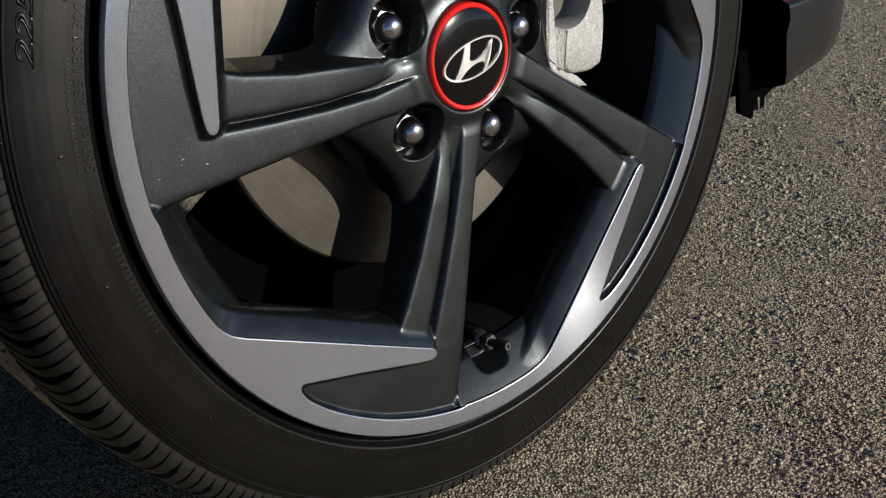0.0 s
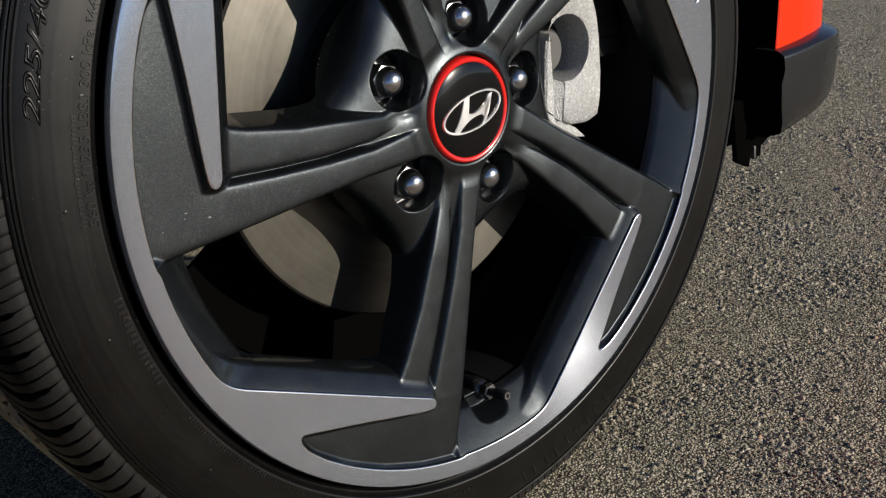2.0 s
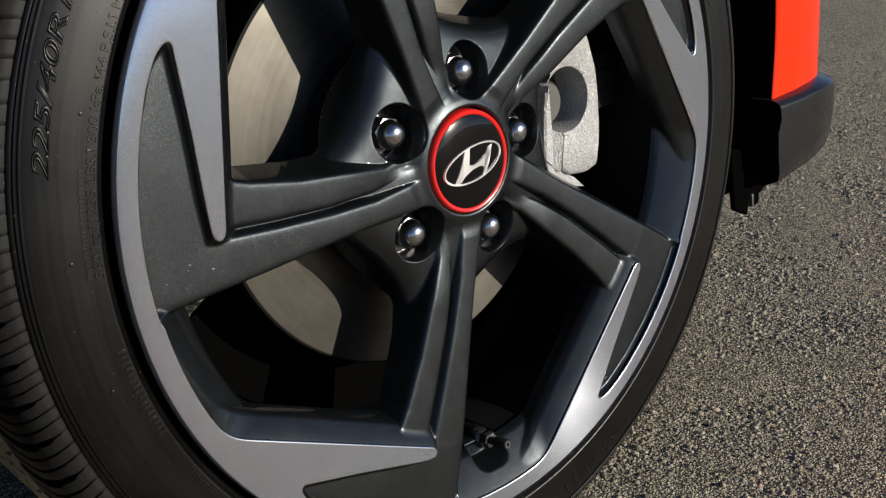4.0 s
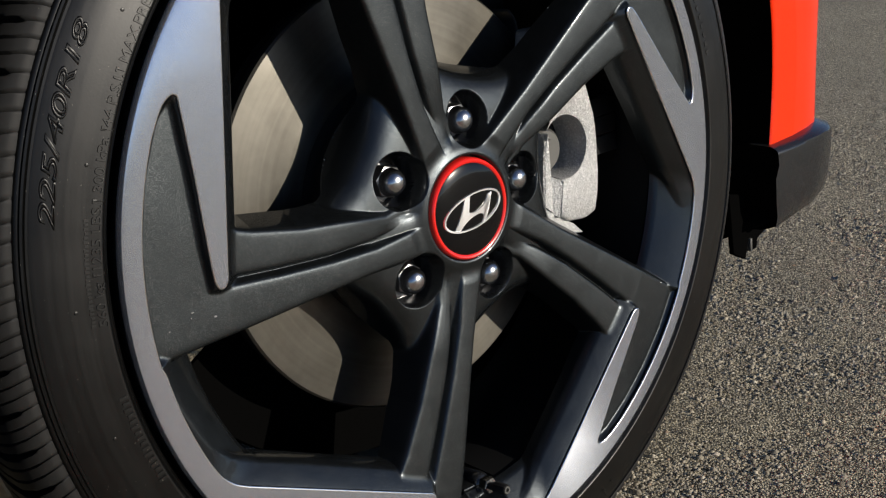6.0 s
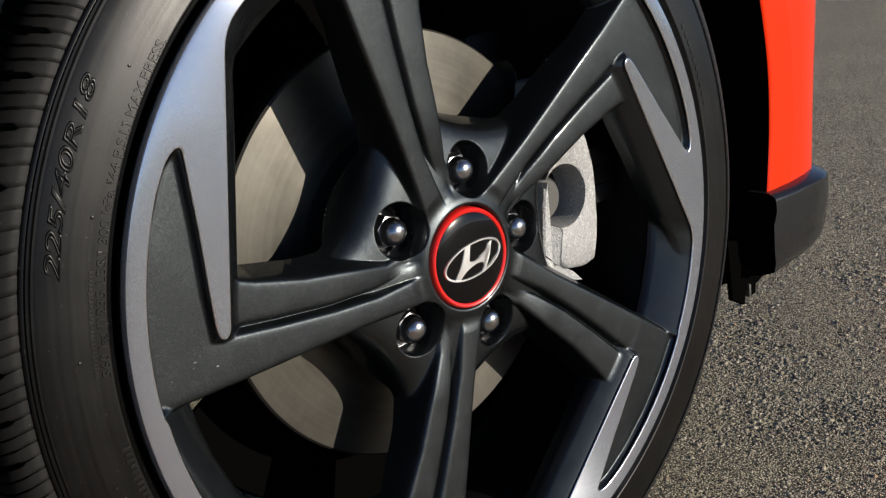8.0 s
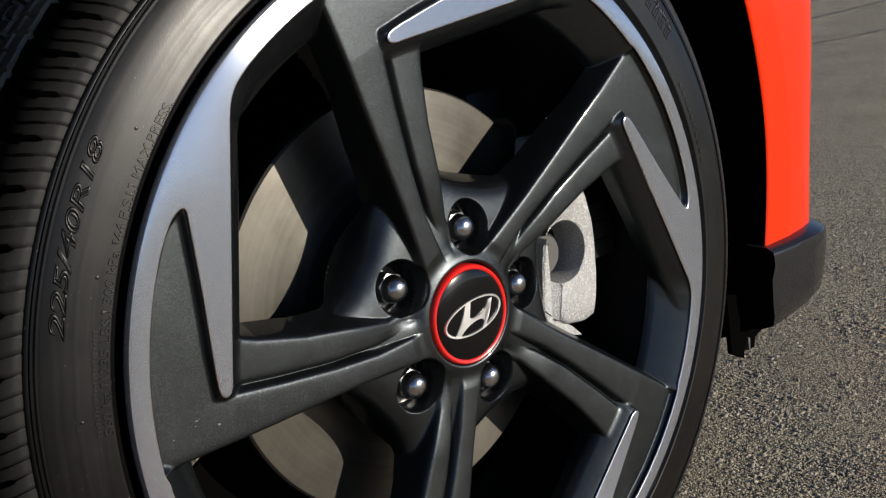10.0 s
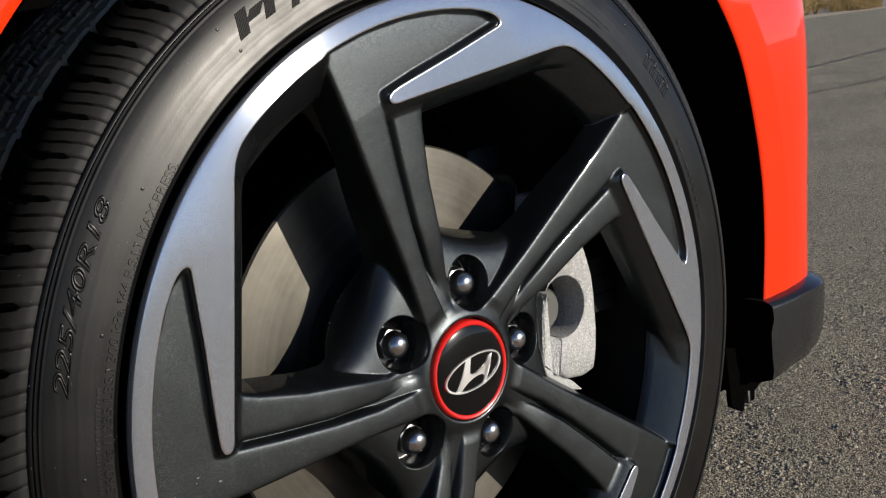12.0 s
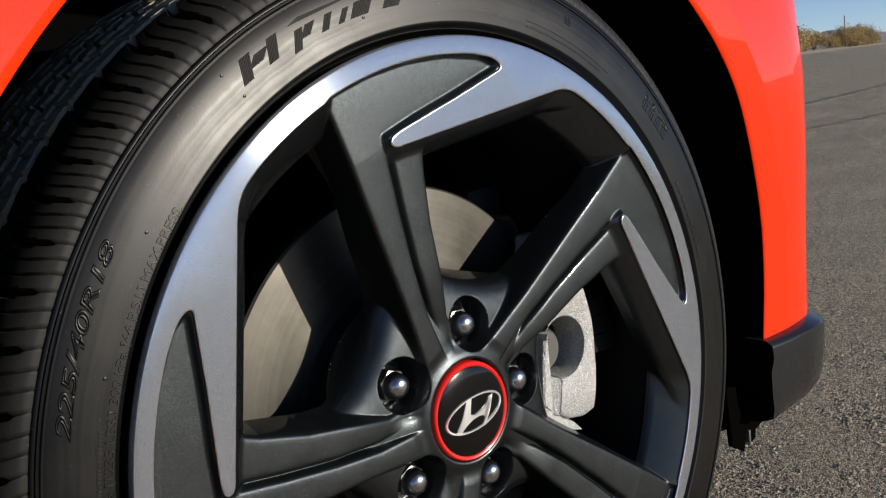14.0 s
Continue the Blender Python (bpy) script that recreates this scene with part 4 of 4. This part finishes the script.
def lower_trim():
    bm = bmesh.new()
    rows = []
    for i in range(26):
        s = 0.4195 + 0.185 * i / 25
        f = front_roll(s, 0.25) + SIDE
        lift = 0.035 * max(0.0, (s - 0.43)) - 1.2 * max(0.0, s - 0.47) ** 2
        sec = [(0.020, 0.256), (0.003, 0.2545), (-0.004, 0.2545), (-0.0225, 0.2505), (-0.0256, 0.2490), (-0.0264, 0.2465), (-0.0262, 0.2360), (-0.0256, 0.2250), (-0.0215, 0.2000), (-0.0150, 0.1850), (-0.0040, 0.1740), (0.012, 0.1690), (0.06, 0.166)]
        flare = min(1.0, max(0.0, (s - 0.4195) / 0.07)) ** 0.8
        row = []
        for n, z in sec:
            out = n if n > 0 else n * (0.30 + 0.44 * flare)
            drop = (1 - flare) * 0.0 + lift * (1 if z < 0.25 else 0.6)
            notch = float(np.interp(z, (0.166, 0.185, 0.212, 0.225, 0.236, 0.2545), (0.009, 0.003, -0.008, -0.006, 0.001, -0.002))) * max(0.0, 1 - i / 2.5)
            row.append(bm.verts.new((s + notch, f + out, z + drop)))
        rows.append(row)
    for p, q in zip(rows, rows[1:]):
        for j in range(len(p) - 1):
            bm.faces.new((p[j], p[j + 1], q[j + 1], q[j]))
    # return that closes the trim towards the wheel
    back = bmesh.new()
    near = [back.verts.new(v.co) for v in rows[0]]
    deep = [back.verts.new((v.co.x - 0.002, v.co.y + 0.06, v.co.z)) for v in rows[0]]
    for j in range(len(deep) - 1):
        back.faces.new((deep[j], deep[j + 1], near[j + 1], near[j]))
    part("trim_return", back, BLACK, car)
    return part("lower_trim", bm, GREY_PLASTIC, car, "dark grey textured plastic lower trim", 45)


lower_trim()


def arch_liner():
    bm = bmesh.new()
    rows = []
    pts = [(0.424, 0.178)] + edge
    for i, (s, z) in enumerate(pts):
        rows.append([bm.verts.new((s + 0.0008 - (0.03 * k if i == 0 else 0.004 * k), n, z - ((0, 0.014, 0.024, 0.028, 0.028)[k] if i == 0 else 0))) for k, n in enumerate((side_depth(s, z) + flare(0.0) + 0.0006, 0.02, 0.07, 0.26, 0.34))])
    for p, q in zip(rows, rows[1:]):
        for j in range(4):
            bm.faces.new((p[j], p[j + 1], q[j + 1], q[j]))
    wall = [r[-1] for r in rows]
    mid = bm.verts.new((0.03, 0.345, 0.36))
    for p, q in zip(wall, wall[1:]):
        bm.faces.new((p, q, mid))
    return part("arch_liner", bm, BLACK, car, "wheel arch liner, matt black with the arch's shade painted in")


arch_liner()
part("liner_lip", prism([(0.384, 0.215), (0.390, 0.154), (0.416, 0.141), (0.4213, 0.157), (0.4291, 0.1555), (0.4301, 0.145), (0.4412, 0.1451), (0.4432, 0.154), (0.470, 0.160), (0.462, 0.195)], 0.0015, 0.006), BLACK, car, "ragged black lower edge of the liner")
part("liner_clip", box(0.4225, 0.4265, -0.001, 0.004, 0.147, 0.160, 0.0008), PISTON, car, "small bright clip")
# rough boxes added to block skylight under and behind the car side
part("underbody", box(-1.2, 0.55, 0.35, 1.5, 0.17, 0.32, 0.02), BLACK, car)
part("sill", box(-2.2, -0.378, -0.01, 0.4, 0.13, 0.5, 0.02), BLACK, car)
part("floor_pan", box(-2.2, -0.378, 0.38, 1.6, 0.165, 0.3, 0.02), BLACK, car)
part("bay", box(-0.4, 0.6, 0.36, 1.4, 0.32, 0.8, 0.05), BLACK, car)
car.matrix_basis = pose(0, 0, 0, 0, 0, CAR_TURN)


# ---- ground cover and distance ----
def chip_material():
    m = material("aggregate_chips", (0.2, 0.18, 0.15), 0.85)
    g = node(m, "ShaderNodeNewGeometry")
    c = ramp(m, g.outputs["Random Per Island"], [(0.0, (0.11, 0.093, 0.070)), (0.25, (0.37, 0.325, 0.24)), (0.7, (0.54, 0.475, 0.355)), (0.96, (0.66, 0.59, 0.46)), (0.975, (0.38, 0.32, 0.28)), (1.0, (0.58, 0.39, 0.24))])
    n = noise_of(m, 500, 4, 0.6)
    k = ramp(m, n.outputs[0], [(0.3, grey(0.7)), (0.7, grey(1.2))])
    mul = node(m, "ShaderNodeMix")
    mul.data_type, mul.blend_type = "RGBA", "MULTIPLY"
    mul.inputs[0].default_value = 1.0
    link(m, c.outputs[0], mul.inputs[6])
    link(m, k.outputs[0], mul.inputs[7])
    link(m, mul.outputs[2], principled(m).inputs["Base Color"])
    bump(m, n.outputs[0], 0.4, 0.001)
    return m


def aggregate():
    """Loose and bedded stone chips of the worn asphalt beside the car."""
    rng = np.random.default_rng(11)
    base = np.array([(1, 0, 0), (0.45, 0.85, 0), (-0.55, 0.8, 0), (-1, 0, 0), (-0.4, -0.9, 0), (0.5, -0.8, 0), (0.35, 0.25, 0.75), (-0.35, 0.2, 0.85), (0.0, -0.4, 0.7)], float)
    tri = np.array([(0, 1, 6), (1, 2, 7), (1, 7, 6), (2, 3, 7), (3, 4, 8), (3, 8, 7), (4, 5, 8), (5, 0, 6), (5, 6, 8), (6, 7, 8)])
    zones = [((0.10, 0.62), (-0.22, 0.38), 62000, 0.0012), ((0.45, 1.9), (0.05, 1.35), 84000, 0.0016), ((0.05, 1.6), (-0.25, 1.0), 160, 0.0030), ((-0.9, 0.2), (0.1, 0.9), 3000, 0.0012)]
    V, F = [], []
    at = 0
    for (x0, x1), (y0, y1), n, mean in zones:
        c = np.stack([rng.uniform(x0, x1, n), rng.uniform(y0, y1, n)], 1)
        size = np.clip(rng.lognormal(math.log(mean), 0.45, n), 0.0008, 0.0048)
        turn = rng.uniform(0, 2 * np.pi, n)
        jit = rng.uniform(0.6, 1.3, (n, 9, 3))
        p = base[None] * jit * size[:, None, None] * np.stack([np.ones(n), rng.uniform(0.6, 1, n), rng.uniform(0.32, 0.70, n)], 1)[:, None]
        ca, sa = np.cos(turn)[:, None], np.sin(turn)[:, None]
        x = p[..., 0] * ca - p[..., 1] * sa + c[:, :1]
        y = p[..., 0] * sa + p[..., 1] * ca + c[:, 1:]
        z = p[..., 2] - 0.0002 + rng.uniform(-0.0005, 0.0002, n)[:, None]
        V.append(np.stack([x, y, z], -1).reshape(-1, 3))
        F.append((tri[None] + (at + 9 * np.arange(n))[:, None, None]).reshape(-1, 3))
        at += 9 * n
    V, F = np.concatenate(V), np.concatenate(F)
    me = bpy.data.meshes.new("aggregate")
    me.vertices.add(len(V))
    me.vertices.foreach_set("co", V.ravel())
    me.loops.add(F.size)
    me.loops.foreach_set("vertex_index", F.ravel())
    me.polygons.add(len(F))
    me.polygons.foreach_set("loop_start", np.arange(0, F.size, 3))
    me.materials.append(chip_material())
    me.update(calc_edges=True)
    ob = new("aggregate", me)
    return tagged(ob, "loose grey and brown stone chips in worn asphalt", "gravel", kind="stuff")


aggregate()


TAR = material("tar_seam", (0.15, 0.138, 0.12), 0.9)


def tar_seam(a, b, wide):
    """A wandering strip of old sealing tar."""
    rng = random.Random(int(a[0] * 10))
    bm = bmesh.new()
    d = (Vector(b) - Vector(a))
    side = Vector((-d.y, d.x)).normalized()
    rows = []
    n = 90
    for i in range(n + 1):
        p = Vector(a) + d * (i / n) + side * (rng.uniform(-1, 1) * wide * 0.35 + 0.25 * math.sin(i * 0.13) * wide)
        w = wide * rng.uniform(0.6, 1.2) / 2
        rows.append([bm.verts.new((*(p + side * w), 0.006)), bm.verts.new((*(p - side * w), 0.006))])
    for p, q in zip(rows, rows[1:]):
        bm.faces.new((p[0], p[1], q[1], q[0]))
    ob = part("tar_seam", bm, TAR)
    return tagged(ob, "dark sealed crack across the asphalt", "road seam", kind="structure")


tar_seam((4.0, 3.75), (22.0, 8.1), 0.10)
tar_seam((2.6, 3.15), (14.0, 3.35), 0.045)


# ---- verge, shrubs and hills ----
VERGE_A, VERGE_B = Vector((60.0, 42.0)), Vector((290.0, 136.0))
SAND = material("pale_dry_sand", (0.50, 0.42, 0.30), 0.95)
sn = noise_of(SAND, 0.6, 6, 0.6)
sc = ramp(SAND, sn.outputs[0], [(0.3, (0.40, 0.33, 0.23)), (0.7, (0.56, 0.48, 0.35))])
link(SAND, sc.outputs[0], principled(SAND).inputs["Base Color"])


def verge():
    bm = bmesh.new()
    d = (VERGE_B - VERGE_A)
    far = Vector((-d.y, d.x)).normalized()
    rows = []
    rng = random.Random(5)
    for i in range(61):
        p = VERGE_A + d * (i / 60)
        rows.append([bm.verts.new((*(p + far * k), z)) for k, z in ((rng.uniform(-0.3, 0.3), 0.02), (1.5, 0.16), (5, 0.2 + rng.uniform(0, 0.15)), (30, 0.1), (400, 0.05))])
    for p, q in zip(rows, rows[1:]):
        for j in range(4):
            bm.faces.new((p[j], p[j + 1], q[j + 1], q[j]))
    return tagged(part("verge", bm, SAND), "pale dry sand verge beside the asphalt", "verge", kind="structure")


verge()


def foliage(name, dark, mid, light):
    m = material(name, mid, 0.9)
    g = node(m, "ShaderNodeNewGeometry")
    c = ramp(m, g.outputs["Random Per Island"], [(0.0, dark), (0.5, mid), (1.0, light)])
    link(m, c.outputs[0], principled(m).inputs["Base Color"])
    return m


DRY = foliage("dry_straw_leaves", (0.20, 0.14, 0.06), (0.42, 0.30, 0.13), (0.58, 0.44, 0.20))
OLIVE = foliage("olive_brown_leaves", (0.15, 0.115, 0.05), (0.31, 0.225, 0.10), (0.45, 0.34, 0.16))
WOOD = material("grey_brown_twigs", (0.12, 0.09, 0.065), 0.9)


def shrub(place, tall, wide, mat, seed):
    """A dry desert shrub: forked stems and a ragged crown of small leaves in clumps."""
    rng = random.Random(seed)
    root = thing("desert_shrub", (place[0], place[1], 0.1), "dry straw-brown desert shrub on the sandy verge", "shrub", "shrubs along the verge")
    stems = bmesh.new()
    crown_v, crown_f = [], []
    for i in range(9):
        a = rng.uniform(0, 2 * math.pi)
        top = Vector((math.cos(a) * wide * rng.uniform(0.1, 0.42), math.sin(a) * wide * rng.uniform(0.1, 0.42), tall * rng.uniform(0.35, 0.85)))
        base = Vector((math.cos(a) * 0.12, math.sin(a) * 0.12, -0.1))
        ring = []
        for p, r in ((base, 0.06), ((base + top) / 2 + Vector((rng.uniform(-.1, .1), rng.uniform(-.1, .1), 0)), 0.035), (top, 0.01)):
            ring.append([stems.verts.new((p.x + r * math.cos(k * 1.57), p.y + r * math.sin(k * 1.57), p.z)) for k in range(4)])
        for p, q in zip(ring, ring[1:]):
            for k in range(4):
                stems.faces.new((p[k], p[(k + 1) % 4], q[(k + 1) % 4], q[k]))
        for c in range(4):
            centre = top + Vector((rng.gauss(0, 0.16) * wide, rng.gauss(0, 0.16) * wide, rng.gauss(-0.08, 0.12) * tall))
            centre.z = max(0.12 * tall, centre.z)
            size = wide * rng.uniform(0.11, 0.19)
            for leaf in range(150):
                q = centre + Vector((rng.gauss(0, 1), rng.gauss(0, 1), rng.gauss(0, 0.9))) * size * 0.6
                if q.z < 0:
                    continue
                u = Vector((rng.gauss(0, 1), rng.gauss(0, 1), rng.gauss(0, 1))).normalized() * rng.uniform(0.05, 0.13)
                w = Vector((rng.gauss(0, 1), rng.gauss(0, 1), rng.gauss(0, 1))).normalized() * rng.uniform(0.04, 0.09)
                n = len(crown_v)
                crown_v += [q - u, q + w, q + u, q - w]
                crown_f.append((n, n + 1, n + 2, n + 3))
    part("stems", stems, WOOD, root)
    mesh_object("crown", crown_v, crown_f, mat, root, smooth=0)
    return root


d = (VERGE_B - VERGE_A)
across = Vector((-d.y, d.x)).normalized()
rng = random.Random(21)
for i in range(46):
    p = VERGE_A + d * ((i + rng.uniform(-0.3, 0.3)) / 46) + across * rng.uniform(3, 14)
    shrub(p, rng.uniform(2.4, 4.6), rng.uniform(3.2, 6.0), DRY if rng.random() < 0.6 else OLIVE, 100 + i)

post_at = VERGE_A + d * 0.62 + across * 5
post = thing("marker_post", (post_at.x, post_at.y, 0.1), "thin dark post among the shrubs", "post")
bm = bmesh.new()
bmesh.ops.create_cone(bm, cap_ends=True, segments=8, radius1=0.12, radius2=0.10, depth=6.4, matrix=pose(0, 0, 3.0))
part("shaft", bm, WOOD, post)

# distance haze is painted into the hills as a blue-grey tint
HAZE = material("far_haze_tinted_hills", (0.27, 0.29, 0.36), 0.95)
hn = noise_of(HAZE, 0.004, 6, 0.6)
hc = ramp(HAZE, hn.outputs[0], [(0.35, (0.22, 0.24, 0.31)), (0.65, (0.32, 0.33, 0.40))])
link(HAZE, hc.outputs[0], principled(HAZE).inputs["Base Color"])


def hills():
    bm = bmesh.new()
    rows = []
    for i in range(181):
        a = radians(20 + 90 * i / 180)
        top = 26 + 9 * math.sin(i * 0.11) + 5 * math.sin(i * 0.31 + 1) + 2.5 * math.sin(i * 0.83) + 2 * math.sin(i * 1.9)
        rows.append([bm.verts.new((r * math.sin(a), r * math.cos(a), z)) for r, z in ((1900, -2), (2150, top * 0.45), (2350, top), (2600, top * 0.5), (2900, -2))])
    for p, q in zip(rows, rows[1:]):
        for j in range(4):
            bm.faces.new((p[j], p[j + 1], q[j + 1], q[j]))
    return tagged(part("backdrop_hills", bm, HAZE, None, "", 180), "low hills on the horizon with blue-grey haze painted in", "hills", kind="structure")


hills()
